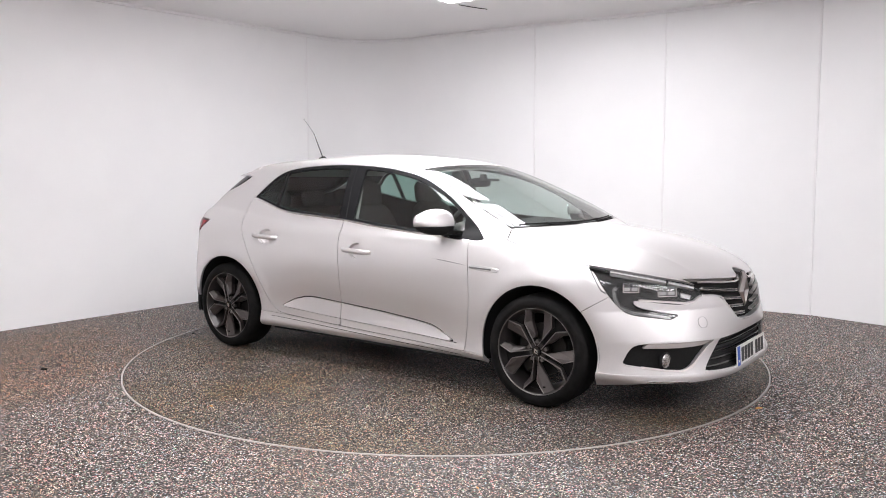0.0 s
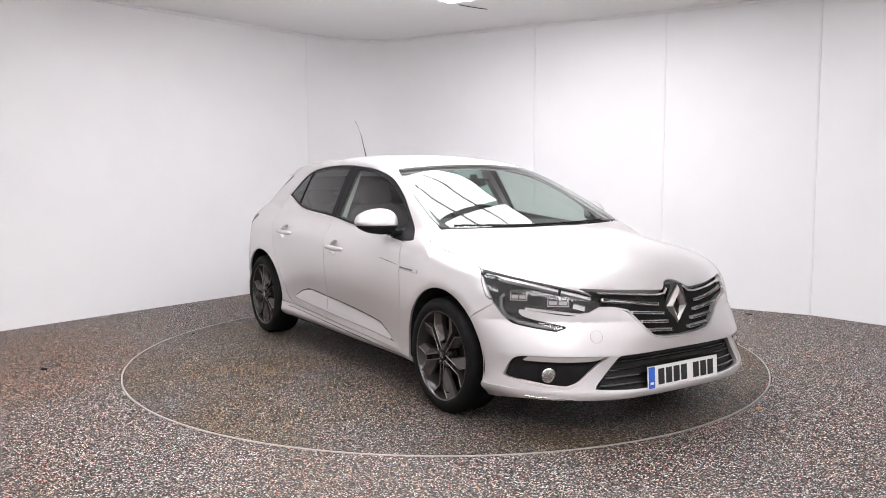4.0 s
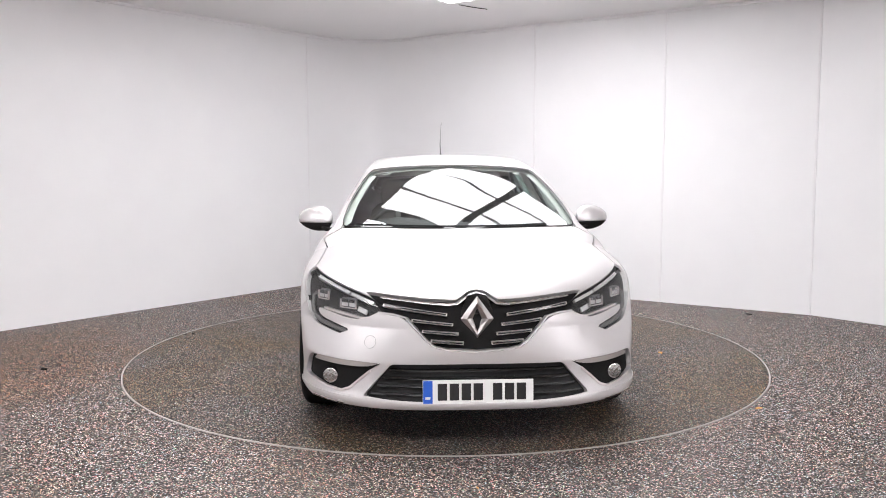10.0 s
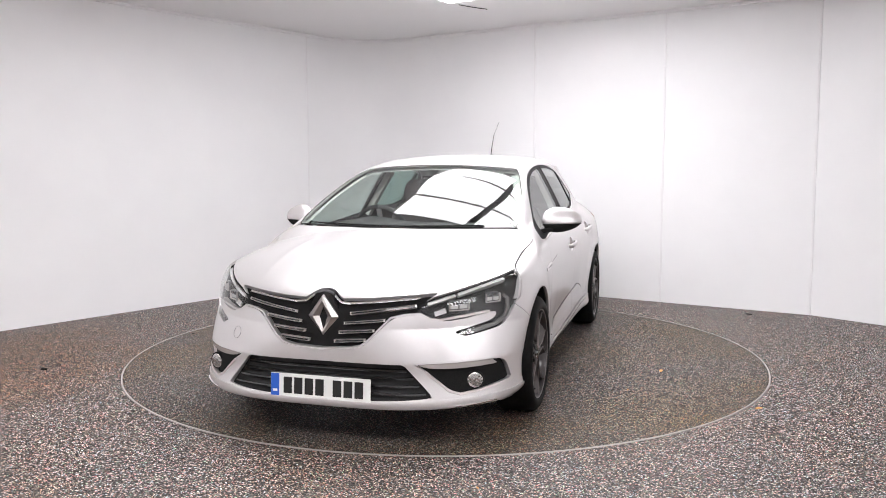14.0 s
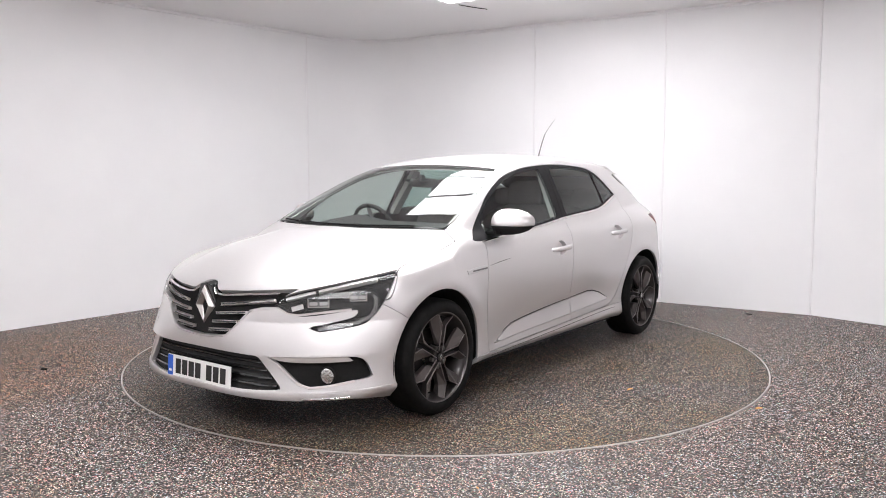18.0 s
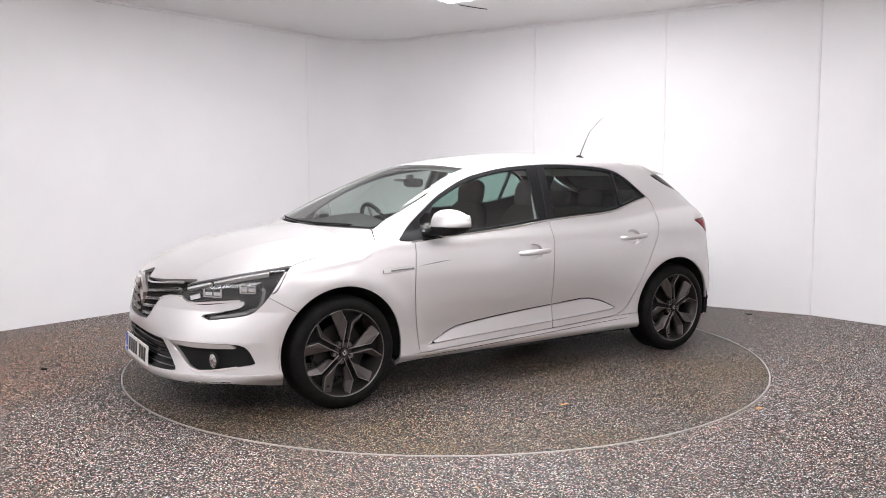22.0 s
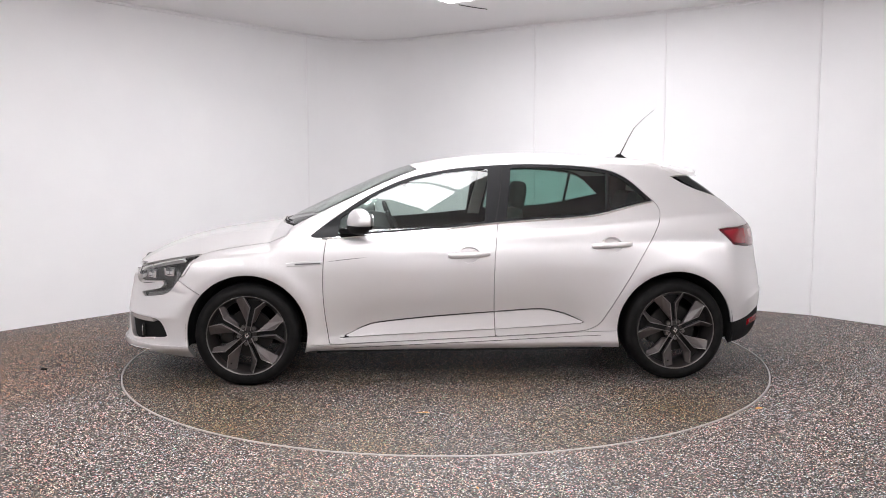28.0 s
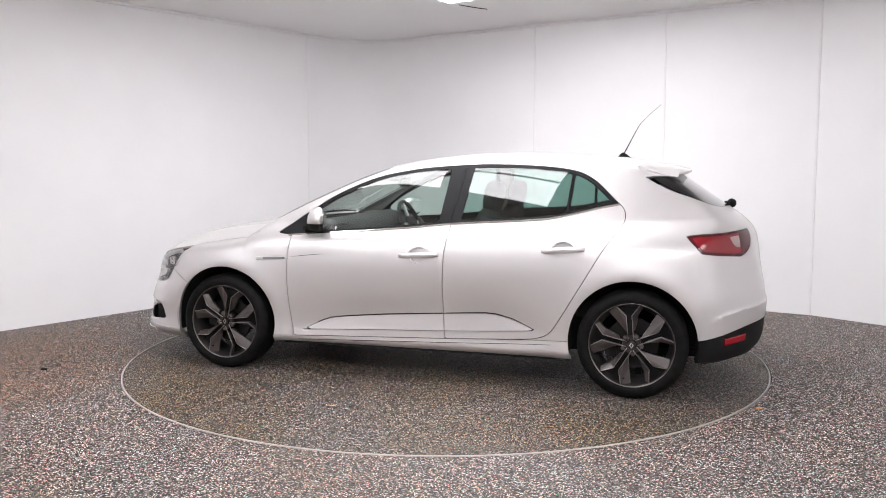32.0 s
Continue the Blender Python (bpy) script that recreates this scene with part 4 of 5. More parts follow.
    (gv, gf), (v, f) = cut(v, f, far(v[:, 1] > 0.3, inside(SILL, v[:, 0], v[:, 2])), 0.0012)
    pair("sill", gv, gf, PAINT, depth=0.02, offset=0.004)
    (gv, gf), (v, f) = cut(v, f, far(v[:, 1] > 0.3, inside(WING, v[:, 0], v[:, 2])), 0.0)
    pair("front_wing", gv, gf, PAINT, depth=0.014)
    panel("body_shell", v, f, PAINT, depth=0.014, both=True)


def headlamp_inside(lamp, mirror):
    """Bezel, light modules and the light guide behind the lamp cover."""
    s = -1 if mirror else 1
    low = front_points([(0.466, 0.650), (0.513, 0.623), (0.554, 0.616), (0.655, 0.628), (0.752, 0.640)])
    strip("chrome_bezel", dense(low, 0.012), 0.0055, -0.010, 0.03, SLAT, lamp, mirror, "bright lower lamp bezel")
    for a, b in (((0.495, 0.694), (0.604, 0.728)), ((0.614, 0.7315), (0.785, 0.788))):
        strip("upper_bezel", dense(front_points(dense([a, b], 0.02)), 0.012), 0.0075, -0.010, 0.03, LAMP_MIRROR, lamp, mirror, "bright upper running-light band")
    strip("inner_reflector", front_points(dense([(0.530, 0.646), (0.575, 0.661)], 0.012)), 0.012, -0.022, 0.02, LAMP_MIRROR, lamp, mirror)
    hook = np.array([(0.450, 0.752, 0.740), (0.430, 0.815, 0.690), (0.444, 0.822, 0.640), (0.466, 0.812, 0.598), (0.520, 0.775, 0.577), (0.60, 0.710, 0.561), (0.672, 0.638, 0.548)])
    strip("light_guide", dense(hook, 0.01), 0.010, -0.014, 0.02, LAMP_WHITE, lamp, mirror, "grey light-guide hook")
    for x, y, z, w in ((0.656, 0.628, 0.686, 0.050), (0.506, 0.762, 0.711, 0.040)):
        p = np.array([[x, y, z]])
        n = skin_normal(p)[0]
        q = p[0] - n * 0.028
        ang = math.degrees(math.atan2(n[1], n[0]))
        at = pose(q[0], s * q[1], q[2], 0, 0, s * ang)
        bm = box(-0.012, 0.004, -w, w, -0.025, 0.024)
        part("module", bm, LAMP_DARK, lamp, at=at, bevel=0.004)
        for k in (-1, 1):
            y0, y1 = k * w * 0.5 - w * 0.40, k * w * 0.5 + w * 0.40
            part("reflector", box(0.0045, 0.009, y0, y1, -0.018, 0.000), LAMP_MIRROR, lamp, at=at, bevel=0.002)
            part("projector", box(0.0045, 0.011, y0, y1, 0.002, 0.017), MODULE_GLASS, lamp, at=at, bevel=0.003)
        part("module_frame", frame_bar(w + 0.003, 0.027, 0.0035), SLAT, lamp, at=at)


def frame_bar(w, h, t):
    """A thin rectangular frame, open above."""
    bm = box(0.004, 0.014, -w, w, -h, -h + t)
    box(0.004, 0.014, -w, -w + t, -h, h * 0.6, bm)
    return box(0.004, 0.014, w - t, w, -h, h * 0.6, bm)


def handle(door, x0, x1, z0, z1, mirror):
    """A bar handle that stands off the door."""
    k = 15
    x = np.linspace(x0, x1, k)
    z = np.linspace(z0, z1, k)
    y = on_side(x, z)
    t = np.linspace(-1, 1, k)
    out = y + 0.036 - 0.026 * np.abs(t) ** 6 - 0.004 * t * t
    h = 0.0175 * (1 - 0.35 * np.abs(t) ** 5)
    s = -1 if mirror else 1
    v, f = [], []
    n = 10
    for i in range(k):
        for j in range(n):
            a = 2 * math.pi * j / n
            v.append((x[i], s * (out[i] - 0.010 + 0.010 * math.cos(a)), z[i] + h[i] * math.sin(a)))
    for i in range(k - 1):
        for j in range(n):
            q = (n * i + j, n * i + (j + 1) % n, n * i + n + (j + 1) % n, n * i + n + j)
            f.append(q if s > 0 else q[::-1])
    f.append(tuple(range(n))[::-1] if s > 0 else tuple(range(n)))
    f.append(tuple(n * (k - 1) + j for j in range(n)))
    part("door_handle", mesh_of("door_handle", v, f, PAINT, smooth=True), None, door, "silver bar door handle")


build_body()


# ---------------------------------------------------------------- trim on the skin
def build_trim():
    for m in (False, True):
        belt = [(-0.463, 0.905), (-0.567, 0.913), (-0.74, 0.925), (-0.985, 0.940), (-1.267, 0.962), (-1.545, 0.991), (-1.804, 1.007),
                (-1.985, 1.016), (-2.15, 1.029), (-2.243, 1.045), (-2.357, 1.072), (-2.472, 1.100), (-2.575, 1.119)]
        strip("belt_trim", side_points(dense(belt, 0.04)), 0.006, 0.004, 0.01, CHROME, mirror=m, label="bright trim line under the side windows")
        # wing blade
        wing = side_points(dense([(-0.250, 0.750), (-0.36, 0.757), (-0.464, 0.762)], 0.02))
        strip("wing_blade", wing, 0.015, 0.005, 0.01, SATIN, mirror=m, label="slim silver wing blade with dark inset", taper=0.3)
        strip("wing_blade_inset", side_points(dense([(-0.30, 0.753), (-0.455, 0.758)], 0.02)), 0.0055, 0.0062, 0.004, BLADE_INSET, mirror=m)
        # shade of the door crease, drawn as a thin tapering black strip
        strip("side_crease_shade", side_points(dense([(-0.485, 0.766), (-0.60, 0.779), (-0.74, 0.792)], 0.03)), 0.0016, 0.0006, 0.002, TRIM_BLACK, mirror=m, taper=0.95)
        strip("pillar_rubber", side_points(dense([(-1.545, 1.005), (-1.585, 1.20), (-1.605, 1.345)], 0.03)), 0.004, 0.0015, 0.004, WELL_BLACK, mirror=m)
        strip("pillar_trim", side_points(dense([(-1.535, 1.00), (-1.575, 1.20), (-1.60, 1.335)], 0.03)), 0.042, -0.035, 0.055, LINING, mirror=m, label="pale grey inner pillar trim")
        strip("seat_belt", side_points(dense([(-1.500, 1.00), (-1.535, 1.16), (-1.572, 1.285)], 0.03)), 0.014, -0.060, 0.064, LINING, mirror=m, label="pale grey seat belt strap")
        strip("quarter_divider", side_points(dense([(-2.268, 1.068), (-2.290, 1.306)], 0.03)), 0.008, 0.003, 0.006, TRIM_BLACK, mirror=m)
        strip("fog_bezel", front_points(dense([(0.505, 0.380), (0.560, 0.332), (0.607, 0.288), (0.655, 0.270), (0.72, 0.276), (0.80, 0.293)], 0.012)), 0.006, 0.004, 0.012, SLAT, mirror=m)
        strip("lip_accent", front_points(dense([(0.63, 0.219), (0.71, 0.219), (0.79, 0.223)], 0.012)), 0.0045, 0.012, 0.006, CHROME, mirror=m, label="short bright lip accent")
        # thin black strip laid on the sill for its dark groove line
        strip("sill_dark_line", side_points(dense([(-0.53, 0.226), (-1.0, 0.240), (-1.536, 0.259), (-2.05, 0.281), (-2.20, 0.287)], 0.03)), 0.0022, 0.0048, 0.006, TRIM_BLACK, mirror=m, taper=0.3)
        # black strips laid on as the shadow line over the door moulding
        strip("moulding_shadow_line", side_points(dense([(-0.67, 0.343), (-0.70, 0.357), (-0.77, 0.381), (-0.911, 0.397), (-1.121, 0.416), (-1.333, 0.431), (-1.518, 0.442)], 0.03)), 0.0024, 0.001, 0.01, TRIM_BLACK, mirror=m, taper=0.4)
        strip("moulding_shadow_line", side_points(dense([(-1.54, 0.444), (-1.793, 0.459), (-1.865, 0.454), (-1.972, 0.428), (-2.09, 0.374)], 0.03)), 0.0024, 0.001, 0.01, TRIM_BLACK, mirror=m, taper=0.4)


def build_grille():
    g = new("grille")
    g.parent = CAR
    g["label"] = "black grille with bright slats and diamond emblem"
    for m in (False, True):
        rows = [((0.143, 0.653), (0.447, 0.690)), ((0.115, 0.606), (0.312, 0.624)), ((0.090, 0.562), (0.263, 0.575)), ((0.066, 0.518), (0.222, 0.529))]
        for a, b in rows:
            p = front_points(dense([a, b], 0.015))
            strip("slat", p, 0.0070, -0.010, 0.03, SLAT, g, m)
            q = front_points(dense([(a[0] + 0.005, a[1] + 0.0006), (b[0] - 0.007, b[1] - 0.0008)], 0.015))
            strip("slat_inset", q, 0.0034, -0.0085, 0.02, GLOSS_BLACK, g, m)
        top = front_points(dense([(0.0, 0.746), (0.036, 0.742), (0.066, 0.722), (0.092, 0.703), (0.14, 0.699), (0.25, 0.706), (0.368, 0.716), (0.455, 0.722)], 0.012))
        strip("upper_bar", top, 0.0055, -0.004, 0.03, CHROME, g, m, "bright upper grille bar")
        low = front_points(dense([(0.0, 0.481), (0.147, 0.490), (0.200, 0.502), (0.235, 0.527), (0.281, 0.575), (0.338, 0.635), (0.40, 0.649), (0.47, 0.652)], 0.012))
        strip("lower_edge", low, 0.004, -0.002, 0.03, SATIN, g, m)
    # diamond emblem: four bevelled limbs round an open centre
    bm = bmesh.new()
    out = [(0.0, 0.106), (0.078, 0.0), (0.0, -0.106), (-0.078, 0.0)]
    inn = [(0.0, 0.050), (0.022, 0.0), (0.0, -0.050), (-0.022, 0.0)]
    z0 = 0.630
    for i in range(4):
        j = (i + 1) % 4
        mid = [((out[k][0] + inn[k][0]) / 2, (out[k][1] + inn[k][1]) / 2) for k in (i, j)]
        a = [bm.verts.new((0.857, out[k][0], z0 + out[k][1])) for k in (i, j)]
        b = [bm.verts.new((0.873, q[0], z0 + q[1])) for q in mid]
        c = [bm.verts.new((0.857, inn[k][0], z0 + inn[k][1])) for k in (i, j)]
        d = [bm.verts.new((0.835, out[k][0], z0 + out[k][1])) for k in (i, j)]
        e = [bm.verts.new((0.835, inn[k][0], z0 + inn[k][1])) for k in (i, j)]
        for q in ((a[0], a[1], b[1], b[0]), (b[0], b[1], c[1], c[0]), (d[0], d[1], a[1], a[0]), (c[0], c[1], e[1], e[0])):
            bm.faces.new(q)
    part("emblem", bm, EMBLEM, g, "bright diamond-shaped emblem")
    # black carrier behind the emblem
    bm = bmesh.new()
    hexa = [(0.0, 0.118), (0.045, 0.108), (0.088, 0.0), (0.05, -0.108), (-0.05, -0.108), (-0.088, 0.0), (-0.045, 0.108)]
    f0 = [bm.verts.new((0.848, y, z0 + z)) for y, z in hexa]
    f1 = [bm.verts.new((0.79, y * 1.12, z0 + z * 1.06)) for y, z in hexa]
    bm.faces.new(f0)
    for i in range(len(hexa)):
        bm.faces.new((f0[i], f1[i], f1[(i + 1) % len(hexa)], f0[(i + 1) % len(hexa)]))
    part("emblem_carrier", bm, GLOSS_BLACK, g, bevel=0.003)
    # slats of the lower intake
    for z, w in ((0.385, 0.42), (0.350, 0.452), (0.315, 0.480), (0.280, 0.51)):
        p = front_points(dense([(-w, z), (0, z + 0.002), (w, z)], 0.04))
        strip("intake_slat", p, 0.006, -0.016, 0.05, GLOSS_BLACK, g)


def build_plate():
    pl = new("number_plate")
    pl.parent = CAR
    pl.matrix_basis = pose(0.912, 0, 0.294, 0, -4, 0)
    pl["label"] = "white number plate with blue band and black bars"
    part("plate", box(-0.006, 0.002, -0.26, 0.26, -0.0555, 0.0555), PLATE_WHITE, pl, bevel=0.0015)
    part("blue_band", box(0.0022, 0.0032, -0.258, -0.214, -0.0535, 0.0535), PLATE_BLUE, pl)
    part("band_bar", box(0.0034, 0.0039, -0.248, -0.224, -0.034, -0.022), PLATE_WHITE, pl)
    y = -0.190
    for k in range(7):
        if k == 4:
            y += 0.035
        part("plate_bar", box(0.0024, 0.0034, y, y + 0.044, -0.0395, 0.0395), PLATE_INK, pl)
        y += 0.056
    part("plate_holder", box(-0.008, -0.001, -0.20, 0.20, -0.075, -0.052), TRIM_BLACK, pl, bevel=0.002)
    part("holder_bar", box(-0.0008, 0.0002, -0.09, 0.09, -0.0665, -0.0625), PALE_INK, pl)


def bumper_marks():
    """Round tow-eye cover."""
    for y, z, r, mat, name, label in ((-0.506, 0.513, 0.030, PAINT, "tow_eye_cover", "round silver tow-eye cover"),):
        p = front_points([(abs(y), z)])[0]
        n = skin_normal(p[None])[0]
        s = 1 if y > 0 else -1
        at = pose(p[0] + n[0] * -0.0014, s * (p[1] + n[1] * -0.0014), p[2] + n[2] * -0.0014) @ Vector((n[0], s * n[1], n[2])).to_track_quat("Z", "Y").to_matrix().to_4x4()
        bm = bmesh.new()
        bmesh.ops.create_cone(bm, cap_ends=True, segments=28, radius1=r, radius2=r * 0.97, depth=0.004)
        cover = part(name, bm, mat, CAR, label, at=at, bevel=0.0008)
        part("cover_joint", mesh_of("cover_joint", *ring_mesh(r, r + 0.0010, -0.004, 0.0018, 28), BLADE_INSET), None, cover)


def build_fog_lamps():
    for s in (-1, 1):
        y, z = 0.712, 0.326
        p = front_points([(y, z)])[0]
        n = skin_normal(p[None])[0]
        q = p - n * 0.010
        at = pose(q[0], s * q[1], q[2]) @ Vector((1.0, s * 0.28, 0)).to_track_quat("Z", "Y").to_matrix().to_4x4()
        bm = bmesh.new()
        bmesh.ops.create_cone(bm, cap_ends=True, segments=28, radius1=0.047, radius2=0.043, depth=0.012)
        fog = part("fog_lamp", bm, TRIM_BLACK, CAR, "round clear fog lamp", at=at, bevel=0.002)
        bm = bmesh.new()
        bmesh.ops.create_uvsphere(bm, u_segments=24, v_segments=12, radius=0.039)
        for w in bm.verts:
            w.co.z = 0.004 + w.co.z * 0.22
        part("lamp_glass", bm, FOG_GLASS, fog, smooth=True)


def build_spoiler():
    """Roof spoiler over the rear window."""
    v, f = [], []
    ys = np.linspace(-0.556, 0.556, 31)
    for y in ys:
        e = abs(y) / 0.556
        crown = 0.12 * y * y
        drop = crown + 0.030 * e ** 4
        x1 = -2.968 + 0.17 * e ** 6
        xa = -2.66
        prof = [(xa, float(roof_line(xa)) - crown * 1.25 + 0.002), (-2.80, 1.366 - drop), (-2.90, 1.346 - drop), (x1, 1.328 - drop * 0.6), (x1 - 0.004, 1.312 - crown * 0.6),
                (x1 + 0.03, 1.296 - crown * 0.45), (x1 + 0.09, 1.288 - crown * 0.30), (-2.71, 1.270 - crown * 0.25)]
        for x, z in prof:
            v.append((x, y, z))
    n = 8
    for i in range(len(ys) - 1):
        for j in range(n):
            f.append((n * i + j, n * i + n + j, n * i + n + (j + 1) % n, n * i + (j + 1) % n))
    f.append(tuple(range(n)))
    f.append(tuple(n * (len(ys) - 1) + j for j in range(n))[::-1])
    me = mesh_of("roof_spoiler", v, f, PAINT, smooth=True)
    me.set_sharp_from_angle(angle=radians(35))
    part("roof_spoiler", me, None, CAR)


def build_mirror(s):
    """Door mirror: painted cap, dark lower shell and foot."""
    m = new("door_mirror")
    m.parent = CAR
    m["label"] = "silver door mirror with black lower shell"

    def shell(z_lo, z_hi, grow):
        v, f = [], []
        rings, n = 14, 28
        for i in range(rings + 1):
            a = math.pi * i / rings
            for j in range(n):
                b = 2 * math.pi * j / n
                cx, cy, cz = math.cos(a), math.sin(a) * math.cos(b), math.sin(a) * math.sin(b)
                x = math.copysign(abs(cx) ** (0.8 if cx > 0 else 0.45), cx)
                z = math.copysign(abs(cz) ** 0.85, cz)
                px = -0.692 + 0.064 * grow * x - 0.036 * cy - (0.014 * z if cx > 0 else 0)
                py = 0.905 + 0.112 * grow * cy - 0.018 * x
                pz = 1.013 + 0.078 * grow * z * (1 - 0.20 * cy)
                v.append((px, s * py, min(max(pz, z_lo), z_hi)))
        for i in range(rings):
            for j in range(n):
                q = (n * i + j, n * i + (j + 1) % n, n * i + n + (j + 1) % n, n * i + n + j)
                f.append(q if s > 0 else q[::-1])
        return v, f
    part("cap", mesh_of("cap", *shell(0.990, 2, 1.0), PAINT, smooth=True), None, m)
    part("lower_shell", mesh_of("lower_shell", *shell(0, 0.9885, 0.985), TRIM_BLACK, smooth=True), None, m, "black lower mirror shell")
    bm = box(-0.66, -0.575, 0.775, 0.86, 0.944, 0.968)
    for q in bm.verts:
        q.co.y *= s
        if abs(q.co.y) < 0.8:
            q.co.z -= 0.012
            q.co.x += 0.02
    part("foot", bm, TRIM_BLACK, m, bevel=0.006)
    v, f = [], []
    for i in range(28):
        a = 2 * math.pi * i / 28
        c, d = math.cos(a), math.sin(a)
        for x in (-0.759 - 0.33 * 0.082 * math.copysign(abs(c) ** 0.6, c), -0.755 - 0.33 * 0.082 * math.copysign(abs(c) ** 0.6, c)):
            v.append((x, s * (0.910 + 0.082 * math.copysign(abs(c) ** 0.6, c)), 1.015 + 0.050 * math.copysign(abs(d) ** 0.6, d)))
    for i in range(28):
        j = (i + 1) % 28
        f.append((2 * i, 2 * j, 2 * j + 1, 2 * i + 1))
    f.append(tuple(2 * i for i in range(28)))
    part("mirror_glass", mesh_of("mirror_glass", v, f, REFLECTOR), None, m)


def tube(path, radii, n=8):
    """A round tube along a path."""
    v, f = [], []
    p = [Vector(q) for q in path]
    for i, q in enumerate(p):
        t = (p[min(i + 1, len(p) - 1)] - p[max(i - 1, 0)]).normalized()
        a = t.orthogonal().normalized()
        b = t.cross(a)
        r = radii[i] if hasattr(radii, "__len__") else radii
        for j in range(n):
            g = 2 * math.pi * j / n
            v.append(tuple(q + a * r * math.cos(g) + b * r * math.sin(g)))
    for i in range(len(p) - 1):
        for j in range(n):
            f.append((n * i + j, n * i + (j + 1) % n, n * i + n + (j + 1) % n, n * i + n + j))
    f.append(tuple(range(n))[::-1])
    f.append(tuple(n * (len(p) - 1) + j for j in range(n)))
    return v, f


def build_aerial():
    a = new("aerial")
    a.parent = CAR
    a["label"] = "thin bent black roof aerial"
    bm = bmesh.new()
    pts = [(-2.585, 1.401), (-2.555, 1.418), (-2.535, 1.436), (-2.52, 1.436), (-2.49, 1.403)]
    l = [bm.verts.new((x, -0.018, z)) for x, z in pts]
    r = [bm.verts.new((x, 0.018, z)) for x, z in pts]
    bm.faces.new(l)
    bm.faces.new(r[::-1])
    for i in range(5):
        bm.faces.new((l[i], r[i], r[(i + 1) % 5], l[(i + 1) % 5]))
    part("base", bm, TRIM_BLACK, a, bevel=0.004)
    part("rod", mesh_of("rod", *tube([(-2.535, 0, 1.43), (-2.59, 0.0, 1.54), (-2.632, 0.004, 1.618), (-2.640, 0.004, 1.628), (-2.70, 0.012, 1.688), (-2.768, 0.02, 1.746)],
                                     [0.004, 0.003, 0.0022, 0.0020, 0.0015, 0.0012], 6), TRIM_BLACK, smooth=True), None, a)


def build_wipers():
    for y0, y1, x0, x1 in ((0.52, -0.12, -0.235, -0.150), (-0.10, -0.62, -0.150, -0.300)):
        w = new("wiper")
        w.parent = CAR
        w["label"] = "black windscreen wiper"
        pts = []
        for t in np.linspace(0, 1, 12):
            x, y = x0 + (x1 - x0) * t, y0 + (y1 - y0) * t
            x = -0.140 - 0.140 * (y / 0.69) ** 2 - 0.020
            pts.append((x, y, float(max(roof_line(x) - roof_crown(x) * y * y, bonnet_line(x) - bonnet_crown(x) * y * y) - 0.055 * y ** 4) + 0.001))
        part("blade", mesh_of("blade", *tube(pts, 0.004, 6), TRIM_BLACK, smooth=True), None, w)
        arm = [(p[0] + 0.016, p[1], p[2] - 0.008) for p in pts[:7]] + [(pts[7][0] + 0.012, pts[7][1], pts[7][2] + 0.006)]
        part("arm", mesh_of("arm", *tube(arm, 0.0045, 6), TRIM_BLACK, smooth=True), None, w)
    w = new("rear_wiper")
    w.parent = CAR
    w["label"] = "black rear wiper"
    bm = bmesh.new()
    bmesh.ops.create_uvsphere(bm, u_segments=16, v_segments=10, radius=0.03)
    part("hub", bm, TRIM_BLACK, w, at=pose(-3.225, 0.0, 1.105), smooth=True)
    part("rear_blade", mesh_of("rear_blade", *tube([(-3.215, 0.0, 1.112), (-3.21, -0.2, 1.105), (-3.20, -0.42, 1.095)], 0.008, 6), TRIM_BLACK), None, w)


build_trim()
build_grille()
build_plate()
bumper_marks()
build_fog_lamps()
build_spoiler()
for _s in (1, -1):
    build_mirror(_s)
build_aerial()
build_wipers()


# ---------------------------------------------------------------- wheels
TYRE_R, RIM_R = 0.317, 0.243
RIM_EDGE2 = material("grey_spoke_edge", (0.27, 0.245, 0.24), 0.28, 0.9)


def lathe(profile, n=72):
    """Turns (y, r) pairs round the axle (y)."""
    v, f = [], []
    k = len(profile)
    for i in range(n):
        a = 2 * math.pi * i / n
        for y, r in profile:
            v.append((r * math.cos(a), y, r * math.sin(a)))
    for i in range(n):
        j = (i + 1) % n
        for q in range(k - 1):
            f.append((k * i + q, k * i + q + 1, k * j + q + 1, k * j + q))
    return v, f


def plate_solid(pts, y0, y1, bm=None, tops=None):
    """A flat outline in the wheel's plane given as (out along the spoke, across), in rim radii."""
    bm = bm or bmesh.new()
    tops = tops or [y1] * len(pts)
    a = [bm.verts.new((s * RIM_R, t, r * RIM_R)) for (r, s), t in zip(pts, tops)]
    b = [bm.verts.new((s * RIM_R, y0, r * RIM_R)) for r, s in pts]
    n = len(pts)
    bm.faces.new(a)
    bm.faces.new(b[::-1])
    for i in range(n):
        bm.faces.new((a[i], b[i], b[(i + 1) % n], a[(i + 1) % n]))
    return bm


